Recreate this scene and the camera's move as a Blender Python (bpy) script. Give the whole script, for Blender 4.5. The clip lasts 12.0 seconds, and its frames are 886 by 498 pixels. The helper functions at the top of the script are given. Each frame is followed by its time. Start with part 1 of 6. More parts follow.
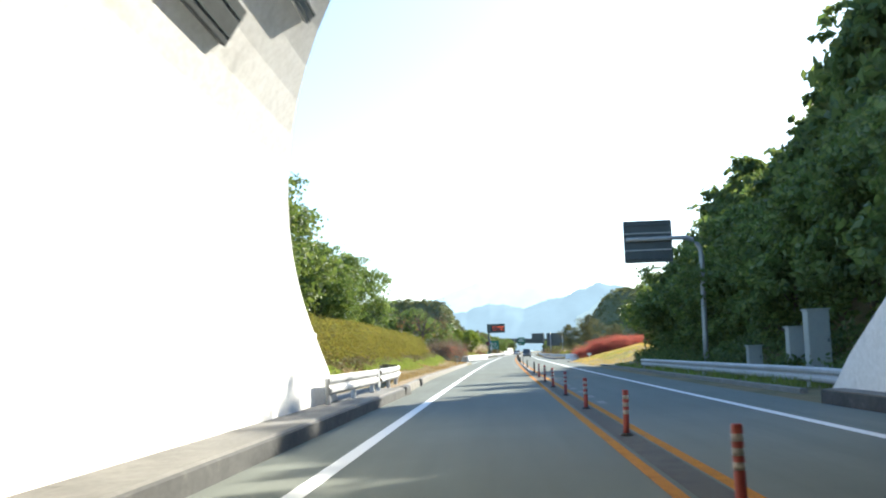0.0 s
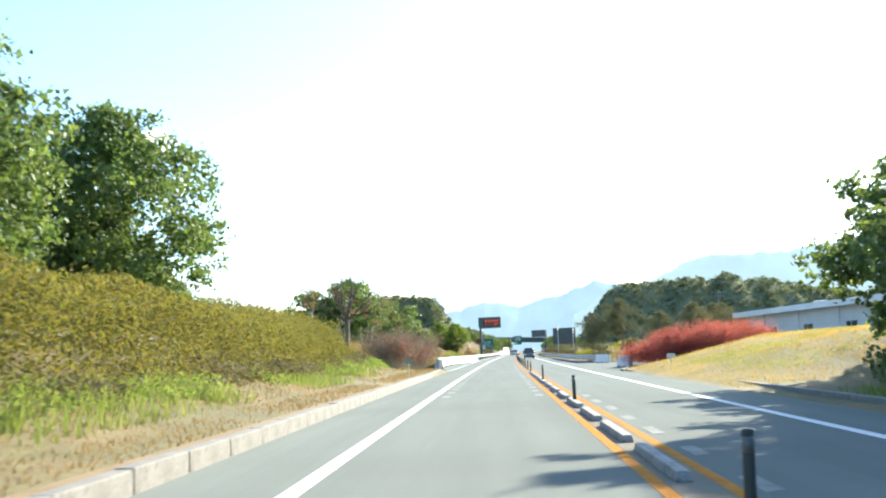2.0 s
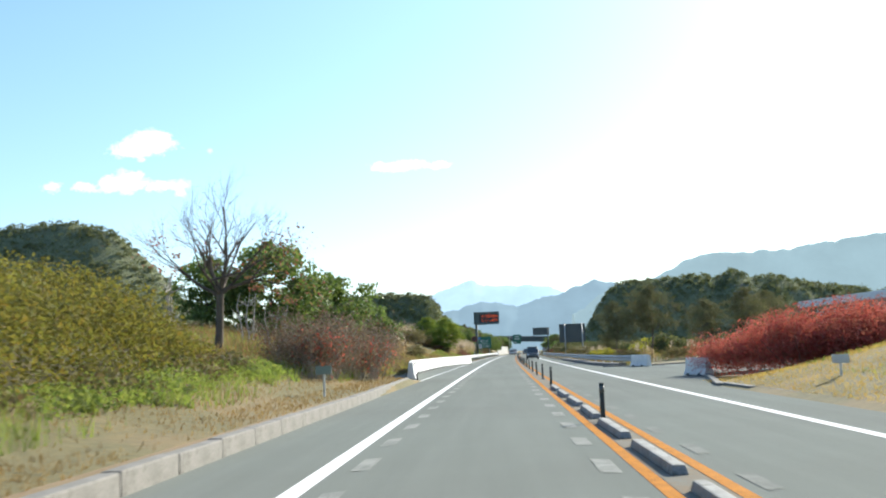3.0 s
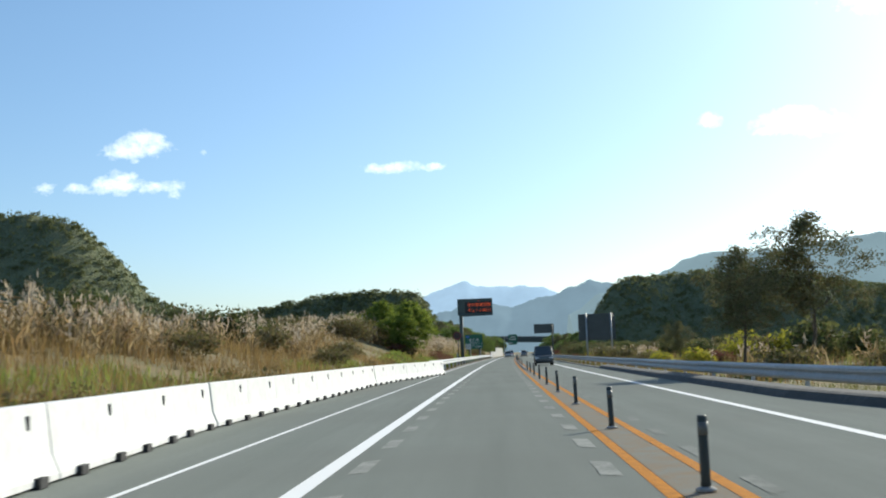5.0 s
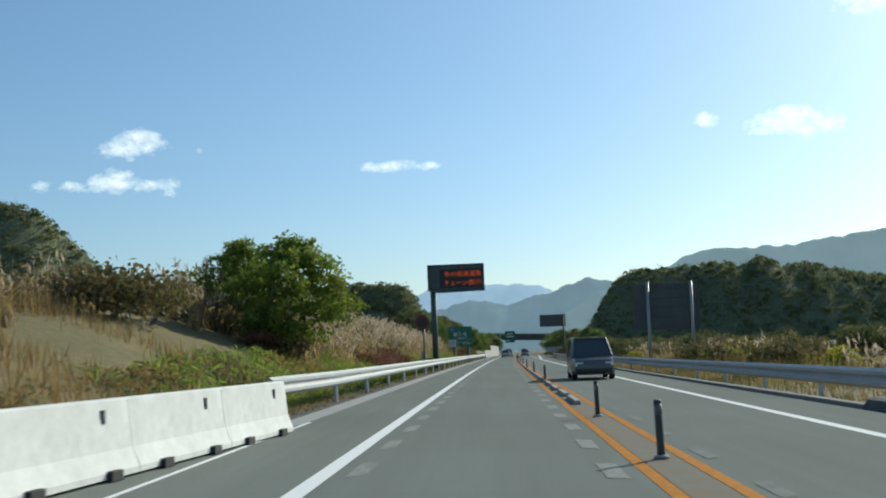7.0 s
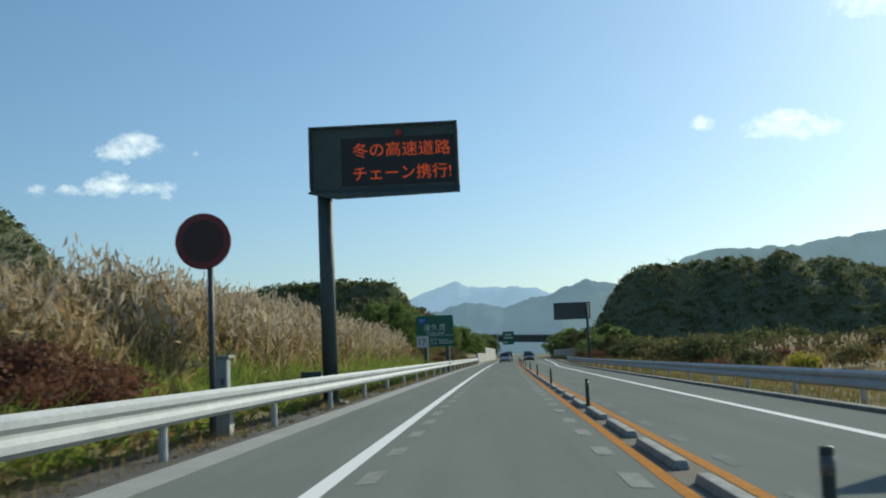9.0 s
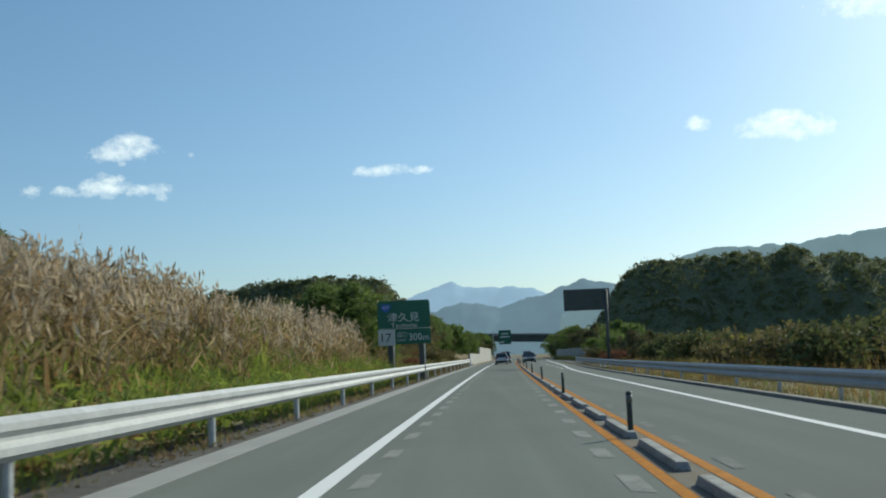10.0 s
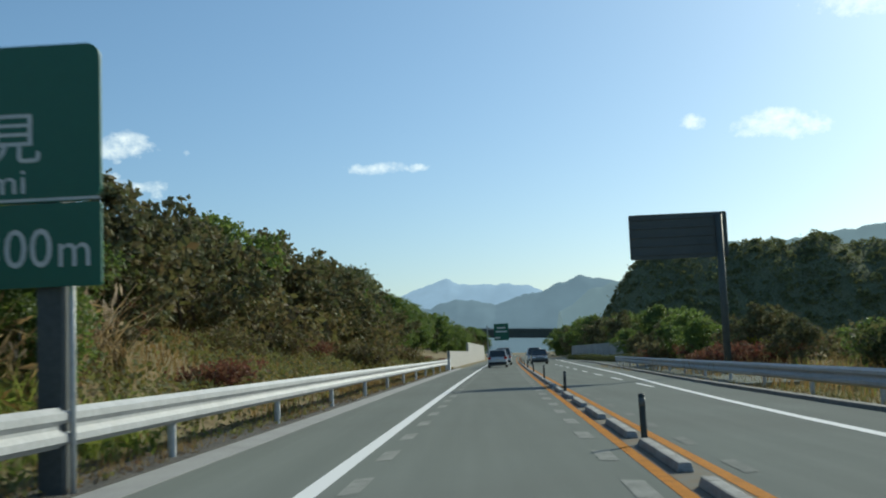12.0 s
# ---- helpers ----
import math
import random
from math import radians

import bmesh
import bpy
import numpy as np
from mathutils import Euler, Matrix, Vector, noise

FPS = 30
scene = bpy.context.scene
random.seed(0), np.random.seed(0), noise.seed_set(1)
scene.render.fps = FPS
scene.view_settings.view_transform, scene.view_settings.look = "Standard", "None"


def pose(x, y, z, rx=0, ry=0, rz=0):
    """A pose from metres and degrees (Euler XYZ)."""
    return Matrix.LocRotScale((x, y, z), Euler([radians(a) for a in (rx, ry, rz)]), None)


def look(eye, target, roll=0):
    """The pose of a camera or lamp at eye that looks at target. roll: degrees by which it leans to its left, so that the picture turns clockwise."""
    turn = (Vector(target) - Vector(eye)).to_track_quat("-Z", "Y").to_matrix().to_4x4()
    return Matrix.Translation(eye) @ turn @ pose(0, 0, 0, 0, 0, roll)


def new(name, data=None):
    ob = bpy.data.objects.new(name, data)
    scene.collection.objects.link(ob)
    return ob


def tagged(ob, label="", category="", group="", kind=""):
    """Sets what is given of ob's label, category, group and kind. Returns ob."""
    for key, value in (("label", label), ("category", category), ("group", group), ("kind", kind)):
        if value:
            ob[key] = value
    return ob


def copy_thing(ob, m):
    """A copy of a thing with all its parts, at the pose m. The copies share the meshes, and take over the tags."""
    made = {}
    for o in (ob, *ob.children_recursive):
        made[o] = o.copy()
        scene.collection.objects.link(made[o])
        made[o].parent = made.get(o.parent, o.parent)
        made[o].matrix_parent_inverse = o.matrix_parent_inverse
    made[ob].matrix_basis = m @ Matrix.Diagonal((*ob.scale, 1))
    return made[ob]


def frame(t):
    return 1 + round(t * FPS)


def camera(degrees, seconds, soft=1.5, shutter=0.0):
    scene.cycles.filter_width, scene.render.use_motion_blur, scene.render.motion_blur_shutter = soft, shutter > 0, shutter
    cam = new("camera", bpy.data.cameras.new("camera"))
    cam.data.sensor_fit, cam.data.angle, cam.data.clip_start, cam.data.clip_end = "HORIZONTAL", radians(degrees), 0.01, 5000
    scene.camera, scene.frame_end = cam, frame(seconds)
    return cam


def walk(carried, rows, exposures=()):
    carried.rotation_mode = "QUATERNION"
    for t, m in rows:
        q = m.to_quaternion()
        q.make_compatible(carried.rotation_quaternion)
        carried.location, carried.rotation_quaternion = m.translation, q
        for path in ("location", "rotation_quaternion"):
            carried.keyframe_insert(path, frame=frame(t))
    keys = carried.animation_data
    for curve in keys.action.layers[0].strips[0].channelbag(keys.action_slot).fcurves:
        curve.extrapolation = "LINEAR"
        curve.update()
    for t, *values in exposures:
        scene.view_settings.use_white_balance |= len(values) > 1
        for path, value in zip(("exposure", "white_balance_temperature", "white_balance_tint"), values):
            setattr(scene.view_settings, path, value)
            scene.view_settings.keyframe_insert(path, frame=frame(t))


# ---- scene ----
cam = camera(45.0, 12.0, soft=2.0, shutter=0.12)
PATH = [
    (0.0, pose(0.015, 0.00, 1.30, 95.62, 2.16, 2.92)),
    (0.5, pose(0.033, 12.99, 1.30, 95.66, 2.17, 2.83)),
    (1.0, pose(0.085, 26.00, 1.30, 95.66, 2.17, 2.77)),
    (1.5, pose(0.154, 39.05, 1.30, 95.64, 2.20, 2.68)),
    (2.0, pose(0.201, 52.11, 1.30, 95.61, 2.26, 2.65)),
    (2.5, pose(0.268, 65.21, 1.30, 95.62, 2.27, 2.67)),
    (3.0, pose(0.342, 78.33, 1.30, 95.58, 2.28, 2.55)),
    (3.5, pose(0.449, 91.46, 1.30, 95.66, 2.31, 2.48)),
    (4.0, pose(0.552, 104.62, 1.30, 95.66, 2.30, 2.39)),
    (4.5, pose(0.671, 117.80, 1.30, 95.65, 2.29, 2.30)),
    (5.0, pose(0.804, 131.00, 1.30, 95.66, 2.28, 2.22)),
    (5.5, pose(0.953, 144.21, 1.30, 95.67, 2.27, 2.14)),
    (6.0, pose(1.121, 157.44, 1.30, 95.63, 2.25, 2.10)),
    (6.5, pose(1.309, 170.67, 1.30, 95.63, 2.21, 2.00)),
    (7.0, pose(1.505, 183.93, 1.30, 95.59, 2.19, 1.98)),
    (7.5, pose(1.716, 197.19, 1.30, 95.56, 2.18, 1.96)),
    (8.0, pose(1.920, 210.46, 1.30, 95.65, 2.15, 1.93)),
    (8.5, pose(2.139, 223.73, 1.30, 95.75, 2.12, 1.91)),
    (9.0, pose(2.368, 237.02, 1.30, 95.76, 2.19, 1.79)),
    (9.5, pose(2.670, 250.31, 1.30, 95.70, 2.29, 1.67)),
    (10.0, pose(2.960, 263.60, 1.30, 95.79, 2.35, 1.58)),
    (10.5, pose(3.243, 276.89, 1.30, 95.84, 2.40, 1.50)),
    (11.0, pose(3.595, 290.18, 1.30, 95.78, 2.42, 1.45)),
    (11.5, pose(3.987, 303.47, 1.30, 95.68, 2.38, 1.38)),
    (12.0, pose(4.341, 316.76, 1.30, 95.68, 2.35, 1.35)),
]
EXPOSURES = [(0.0, 1.6, 6400, 5), (0.6, 1.85, 6400, 4), (1.2, 1.85, 6400, 4), (1.6, 2.0, 6400, 3), (2.5, 1.28, 6400, 5), (3.5, 0.9, 6400, 5),
             (5.5, 0.22, 6350, 2), (7.0, 0.0, 6250, -2), (9.0, -0.12, 6250, -3), (12.0, -0.14, 6250, -3)]
walk(cam, PATH, EXPOSURES)

# ---- light: low autumn sun ahead and to the right, clear sky ----
SUN_AZ, SUN_EL = 40.0, 28.0          # degrees clockwise from +y, degrees above the horizon
world = bpy.data.worlds.new("world")
scene.world = world
world.use_nodes = True
wn, wl = world.node_tree.nodes, world.node_tree.links
wn.clear()


def wnode(kind, **kw):
    n = wn.new(kind)
    for k, v in kw.items():
        n.inputs[k].default_value = v
    return n


sky = wn.new("ShaderNodeTexSky")
sky.sky_type, sky.sun_disc = "NISHITA", False
sky.sun_elevation, sky.sun_rotation = radians(SUN_EL), radians(SUN_AZ)
sky.air_density, sky.dust_density, sky.ozone_density = 1.0, 0.75, 2.6
bg = wnode("ShaderNodeBackground", Strength=0.12)
wl.new(bg.outputs[0], wn.new("ShaderNodeOutputWorld").inputs[0])
# small fair-weather clouds low over the hills, as azimuth and elevation tangents with half sizes
geo = wn.new("ShaderNodeTexCoord")
sep = wn.new("ShaderNodeSeparateXYZ")
wl.new(geo.outputs["Generated"], sep.inputs[0])


def wmath(op, a, b=None, clamp=False):
    n = wn.new("ShaderNodeMath")
    n.operation, n.use_clamp = op, clamp
    for i, v in enumerate((a, b)):
        if v is None:
            continue
        if isinstance(v, (int, float)):
            n.inputs[i].default_value = v
        else:
            wl.new(v, n.inputs[i])
    return n.outputs[0]


front = wmath("MAXIMUM", sep.outputs[1], 0.05)
az = wmath("DIVIDE", sep.outputs[0], front)
el = wmath("DIVIDE", sep.outputs[2], front)
cn = wnode("ShaderNodeTexNoise", Scale=80.0, Detail=6.0, Roughness=0.6)
stretch = wn.new("ShaderNodeMapping")
stretch.inputs["Scale"].default_value = (1.0, 1.0, 1.3)
wl.new(geo.outputs["Generated"], stretch.inputs[0])
wl.new(stretch.outputs[0], cn.inputs["Vector"])
cover = None
for a, e, ra, re, thick in ((-0.326, 0.2080, 0.035, 0.0115, 1.15), (-0.318, 0.2165, 0.021, 0.0105, 1.15), (-0.346, 0.1735, 0.029, 0.0098, 1.15), (-0.338, 0.180, 0.016, 0.009, 1.1),
                            (-0.312, 0.1700, 0.020, 0.0080, 0.7), (-0.290, 0.1680, 0.0135, 0.0095, 0.95), (-0.414, 0.1735, 0.016, 0.0085, 0.45), (-0.385, 0.1715, 0.015, 0.0080, 0.6),
                            (-0.078, 0.1790, 0.034, 0.0065, 0.95), (-0.046, 0.1778, 0.028, 0.0048, 0.7), (0.305, 0.2035, 0.050, 0.0145, 1.0), (0.300, 0.2120, 0.026, 0.011, 1.0),
                            (0.222, 0.2101, 0.017, 0.0078, 0.85), (0.380, 0.3170, 0.046, 0.013, 0.9), (-0.143, 0.2263, 0.011, 0.0055, 0.2), (-0.262, 0.2005, 0.011, 0.0055, 0.2)):
    dx = wmath("DIVIDE", wmath("SUBTRACT", az, a), ra)
    dz = wmath("DIVIDE", wmath("SUBTRACT", el, e), re)
    r2 = wmath("ADD", wmath("MULTIPLY", dx, dx), wmath("MULTIPLY", dz, dz))
    one = wmath("SUBTRACT", thick, r2)
    cover = one if cover is None else wmath("MAXIMUM", cover, one)
cover = wmath("MULTIPLY", wmath("ADD", cover, wmath("MULTIPLY", wmath("SUBTRACT", cn.outputs[0], 0.50), 3.6)), 0.48, clamp=True)
cmix = wn.new("ShaderNodeMixRGB")
wl.new(wmath("MULTIPLY", cover, 0.9), cmix.inputs[0])
clear = wn.new("ShaderNodeMixRGB")          # clean autumn air: a deeper blue
clear.blend_type = "MULTIPLY"
clear.inputs[0].default_value = 1.0
tint = wn.new("ShaderNodeValToRGB")
tint.color_ramp.elements[0].position, tint.color_ramp.elements[0].color = 0.02, (0.82, 0.87, 0.98, 1)
tint.color_ramp.elements[1].position, tint.color_ramp.elements[1].color = 0.34, (0.93, 1.0, 1.05, 1)
wl.new(el, tint.inputs[0])
wl.new(tint.outputs[0], clear.inputs[2])
wl.new(sky.outputs[0], clear.inputs[1])
wl.new(clear.outputs[0], cmix.inputs[1])
cmix.inputs[2].default_value = (11.5, 11.4, 11.1, 1)
wl.new(cmix.outputs[0], bg.inputs[0])

sun = new("sun", bpy.data.lights.new("sun", "SUN"))
sun.data.energy, sun.data.angle, sun.data.color = 4.6, radians(0.5), (1.0, 0.91, 0.78)
_d = Vector((math.sin(radians(SUN_AZ)) * math.cos(radians(SUN_EL)), math.cos(radians(SUN_AZ)) * math.cos(radians(SUN_EL)), math.sin(radians(SUN_EL))))
sun.matrix_world = look(_d * 100, (0, 0, 0))

# ---- the road's line: u metres to the right of the lane's middle, s metres along ----
RADIUS = 11388.0


def bend(s):
    return s * s / (2 * RADIUS)


def at(u, s, z=0.0, turn=0.0):
    return pose(u + bend(s), s, z, 0, 0, turn - math.degrees(s / RADIUS))


def lerp(x, xs, ys):
    return float(np.interp(x, xs, ys))


# ---- materials ----
def shader(name):
    m = bpy.data.materials.new(name)
    m.use_nodes = True
    return m, m.node_tree.nodes, m.node_tree.links, m.node_tree.nodes["Principled BSDF"]


def ramp(nodes, links, source, stops):
    r = nodes.new("ShaderNodeValToRGB")
    e = r.color_ramp.elements
    while len(e) < len(stops):
        e.new(0.5)
    for el_, (pos, col) in zip(e, stops):
        el_.position, el_.color = pos, (*col, 1)
    links.new(source, r.inputs[0])
    return r.outputs[0]


def noise_tex(nodes, links, scale, detail=4.0, rough=0.6, coords="Object", squash=(1, 1, 1)):
    tc = nodes.new("ShaderNodeTexCoord")
    mp = nodes.new("ShaderNodeMapping")
    mp.inputs["Scale"].default_value = squash
    n = nodes.new("ShaderNodeTexNoise")
    n.inputs["Scale"].default_value, n.inputs["Detail"].default_value, n.inputs["Roughness"].default_value = scale, detail, rough
    links.new(tc.outputs[coords], mp.inputs[0])
    links.new(mp.outputs[0], n.inputs["Vector"])
    return n.outputs[0]


def mixc(nodes, links, fac, a, b, mode="MIX"):
    n = nodes.new("ShaderNodeMixRGB")
    n.blend_type = mode
    for i, v in enumerate((fac, a, b)):
        if isinstance(v, (int, float)):
            n.inputs[i].default_value = v
        elif isinstance(v, tuple):
            n.inputs[i].default_value = (*v, 1)
        else:
            links.new(v, n.inputs[i])
    return n.outputs[0]


def bump(nodes, links, bsdf, height, strength=0.3, distance=0.02):
    b = nodes.new("ShaderNodeBump")
    b.inputs["Strength"].default_value, b.inputs["Distance"].default_value = strength, distance
    links.new(height, b.inputs["Height"])
    links.new(b.outputs[0], bsdf.inputs["Normal"])


def surface(name, dark, light, big=0.4, fine=30.0, rough=0.8, metal=0.0, relief=0.25, dirt=None, squash=(1, 1, 1), dist=0.01):
    """Two-scale mottled surface: broad stains, fine grain and relief."""
    m, n, l, b = shader(name)
    a = noise_tex(n, l, big, 5, 0.65, squash=squash)
    f = noise_tex(n, l, fine, 4, 0.7)
    col = ramp(n, l, a, ((0.3, dark), (0.7, light)))
    col = mixc(n, l, 0.35, col, ramp(n, l, f, ((0.3, tuple(c * 0.55 for c in dark)), (0.75, tuple(min(1, c * 1.25) for c in light)))))
    if dirt:
        d = noise_tex(n, l, big * 3.1, 6, 0.7)
        fac = ramp(n, l, d, ((0.56, (0, 0, 0)), (0.74, (0.8, 0.8, 0.8))))
        col = mixc(n, l, fac, col, dirt)
    l.new(col, b.inputs["Base Color"])
    b.inputs["Roughness"].default_value, b.inputs["Metallic"].default_value = rough, metal
    if relief:
        bump(n, l, b, f, relief, dist)
    return m


def plain(name, colour, rough=0.5, metal=0.0, emit=None, power=0.0):
    m, n, l, b = shader(name)
    f = noise_tex(n, l, 8, 4, 0.6)
    l.new(mixc(n, l, f, tuple(c * 0.86 for c in colour), tuple(min(1, c * 1.08) for c in colour)), b.inputs["Base Color"])
    b.inputs["Roughness"].default_value, b.inputs["Metallic"].default_value = rough, metal
    if emit:
        b.inputs["Emission Color"].default_value, b.inputs["Emission Strength"].default_value = (*emit, 1), power
    return m


def leaf(name, tones, through_light=0.35, rough=0.7, glow=(1.3, 1.25, 0.7), gloss=0.12):
    """Foliage: a tone for each leaf, some light passing through."""
    m, n, l, b = shader(name)
    g = n.new("ShaderNodeNewGeometry")
    stops = tuple((i / max(1, len(tones) - 1), t) for i, t in enumerate(tones))
    col = ramp(n, l, g.outputs["Random Per Island"], stops)
    broad = noise_tex(n, l, 0.55, 3, 0.6)
    col = mixc(n, l, 0.55, col, ramp(n, l, broad, ((0.35, (0.55, 0.55, 0.5)), (0.65, (1.15, 1.15, 1.05)))), "MULTIPLY")
    l.new(col, b.inputs["Base Color"])
    b.inputs["Roughness"].default_value = rough
    b.inputs["Specular IOR Level"].default_value = gloss
    tr = n.new("ShaderNodeBsdfTranslucent")
    l.new(mixc(n, l, 1.0, col, glow, "MULTIPLY"), tr.inputs[0])
    mx = n.new("ShaderNodeMixShader")
    mx.inputs[0].default_value = through_light
    l.new(b.outputs[0], mx.inputs[1])
    l.new(tr.outputs[0], mx.inputs[2])
    l.new(mx.outputs[0], n["Material Output"].inputs[0])
    return m


def road_material():
    m, n, l, b = shader("asphalt")
    track = noise_tex(n, l, 0.9, 4, 0.6, squash=(1.6, 0.05, 1))
    grain = noise_tex(n, l, 70, 3, 0.8)
    patch = noise_tex(n, l, 0.12, 4, 0.6)
    col = ramp(n, l, track, ((0.25, (0.158, 0.173, 0.155)), (0.75, (0.226, 0.244, 0.219))))
    col = mixc(n, l, 0.4, col, ramp(n, l, grain, ((0.3, (0.100, 0.109, 0.098)), (0.7, (0.306, 0.328, 0.294)))))
    col = mixc(n, l, ramp(n, l, patch, ((0.42, (0, 0, 0)), (0.68, (0.5, 0.5, 0.5)))), col, (0.168, 0.173, 0.156))
    l.new(col, b.inputs["Base Color"])
    b.inputs["Roughness"].default_value = 1.0
    b.inputs["Specular IOR Level"].default_value = 0.02
    bump(n, l, b, grain, 0.04, 0.003)
    return m


def paint_material(name, colour, worn):
    m, n, l, b = shader(name)
    w = noise_tex(n, l, 5, 6, 0.75)
    g = noise_tex(n, l, 60, 3, 0.8)
    fac = ramp(n, l, mixc(n, l, 0.5, w, g), ((worn - 0.08, (0, 0, 0)), (worn + 0.1, (1, 1, 1))))
    l.new(mixc(n, l, fac, tuple(0.25 + 0.3 * c for c in colour) if worn > 0.6 else tuple(c * 0.45 for c in colour), colour), b.inputs["Base Color"])
    b.inputs["Roughness"].default_value = 0.85
    b.inputs["Specular IOR Level"].default_value = 0.12
    bump(n, l, b, g, 0.05, 0.003)
    return m


def worn_paint(name, paint, road, keep):
    """Old paint rubbed through to the asphalt in patches."""
    m, n, l, b = shader(name)
    fac = ramp(n, l, mixc(n, l, 0.45, noise_tex(n, l, 2.2, 5, 0.7), noise_tex(n, l, 26, 4, 0.75)), ((keep - 0.07, (1, 1, 1)), (keep + 0.09, (0, 0, 0))))
    l.new(mixc(n, l, fac, road, paint), b.inputs["Base Color"])
    b.inputs["Roughness"].default_value = 0.95
    b.inputs["Specular IOR Level"].default_value = 0.05
    return m


def ground_material():
    """Verge: dry brown thatch, dull green growth and bare earth by broad noise."""
    m, n, l, b = shader("verge_ground")
    a = noise_tex(n, l, 0.16, 5, 0.6)
    f = noise_tex(n, l, 4.0, 6, 0.75)
    col = ramp(n, l, a, ((0.30, (0.07, 0.085, 0.03)), (0.46, (0.125, 0.122, 0.045)), (0.56, (0.22, 0.16, 0.07)), (0.72, (0.08, 0.10, 0.032))))
    col = mixc(n, l, 0.5, col, ramp(n, l, f, ((0.3, (0.05, 0.042, 0.018)), (0.7, (0.27, 0.19, 0.075)))))
    l.new(col, b.inputs["Base Color"])
    b.inputs["Roughness"].default_value = 0.95
    bump(n, l, b, f, 0.25, 0.05)
    return m


def forest_material(name, tones, grain=0.12):
    m, n, l, b = shader(name)
    g = n.new("ShaderNodeNewGeometry")
    a = noise_tex(n, l, grain, 5, 0.65)
    f = noise_tex(n, l, grain * 9, 5, 0.7)
    col = ramp(n, l, a, tuple((0.3 + 0.4 * i / (len(tones) - 1), t) for i, t in enumerate(tones)))
    col = mixc(n, l, 0.5, col, ramp(n, l, f, ((0.3, tuple(c * 0.4 for c in tones[0])), (0.7, tuple(c * 1.5 for c in tones[-1])))))
    l.new(col, b.inputs["Base Color"])
    b.inputs["Roughness"].default_value = 0.95
    b.inputs["Specular IOR Level"].default_value = 0.1
    bump(n, l, b, f, 1.0, 1.5)
    return m


def haze_material(name, colour, glow):
    """Distant range as a plain backdrop: kilometres of lit air painted as blue and glow."""
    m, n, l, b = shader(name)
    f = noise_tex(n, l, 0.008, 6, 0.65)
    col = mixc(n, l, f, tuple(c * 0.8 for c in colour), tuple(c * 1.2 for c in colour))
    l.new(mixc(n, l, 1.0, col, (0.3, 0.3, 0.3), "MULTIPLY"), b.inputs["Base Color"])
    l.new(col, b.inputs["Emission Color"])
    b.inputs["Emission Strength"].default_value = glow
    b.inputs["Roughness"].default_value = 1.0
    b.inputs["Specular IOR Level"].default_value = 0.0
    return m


ASPHALT = road_material()
WHITE_PAINT = paint_material("white_road_paint", (0.78, 0.78, 0.76), 0.30)
ORANGE_PAINT = paint_material("orange_road_paint", (0.52, 0.195, 0.006), 0.46)
OLD_PAINT = worn_paint("worn_road_paint", (0.31, 0.315, 0.285), (0.185, 0.195, 0.178), 0.52)
FAINT_PAINT = worn_paint("faint_road_paint", (0.26, 0.265, 0.24), (0.18, 0.19, 0.172), 0.47)
MEDIAN = worn_paint("stained_median", (0.225, 0.178, 0.125), (0.20, 0.21, 0.19), 0.50)
GRAVEL = surface("dark_gravel", (0.055, 0.052, 0.046), (0.13, 0.12, 0.10), 1.6, 35, 0.95, relief=0.9, dist=0.03)
GROUND = ground_material()
DIRT = surface("orange_earth", (0.20, 0.135, 0.065), (0.30, 0.21, 0.11), 1.2, 22, 0.95, relief=0.6, dirt=(0.13, 0.12, 0.05), dist=0.02)
CONCRETE = surface("concrete", (0.30, 0.29, 0.27), (0.44, 0.43, 0.40), 0.8, 25, 0.85, dirt=(0.16, 0.15, 0.13))
BLOCK = surface("blackened_concrete", (0.14, 0.138, 0.128), (0.43, 0.425, 0.40), 1.3, 18, 0.9, dirt=(0.06, 0.058, 0.053))
GUTTER = surface("gutter_concrete", (0.26, 0.26, 0.25), (0.37, 0.37, 0.355), 0.9, 30, 0.85)
KERB = surface("kerb_concrete", (0.15, 0.142, 0.125), (0.27, 0.255, 0.23), 1.4, 20, 0.9, dirt=(0.10, 0.09, 0.07))
STAINED = surface("stained_concrete", (0.10, 0.095, 0.085), (0.21, 0.20, 0.18), 1.1, 16, 0.9, dirt=(0.055, 0.05, 0.042))
# near-black concrete; on the verge berm this tone is painted shade
DARK_CONCRETE = surface("dark_concrete", (0.035, 0.036, 0.036), (0.085, 0.084, 0.08), 0.9, 14, 0.9, dirt=(0.16, 0.155, 0.14))
WHITEWALL = surface("white_barrier_concrete", (0.62, 0.62, 0.60), (0.70, 0.70, 0.68), 0.7, 3, 0.8, relief=0.05, dirt=(0.60, 0.60, 0.57))
LINING = surface("tunnel_lining", (0.76, 0.74, 0.69), (0.86, 0.85, 0.81), 0.35, 9, 0.8, relief=0.1, dirt=(0.50, 0.49, 0.45))
STEEL = surface("galvanised_steel", (0.33, 0.34, 0.345), (0.46, 0.47, 0.475), 1.2, 12, 0.6, 0.12, relief=0.05, dirt=(0.42, 0.41, 0.39))
POST_STEEL = surface("post_steel", (0.26, 0.27, 0.275), (0.38, 0.39, 0.395), 2.0, 12, 0.5, 0.4, relief=0.05)
RAIL_POST = surface("rail_post_steel", (0.44, 0.45, 0.45), (0.60, 0.61, 0.61), 2.0, 12, 0.6, 0.1, relief=0.05)
DARK_STEEL = surface("dark_painted_steel", (0.040, 0.060, 0.058), (0.068, 0.092, 0.088), 1.0, 12, 0.65, 0.0, relief=0.05)
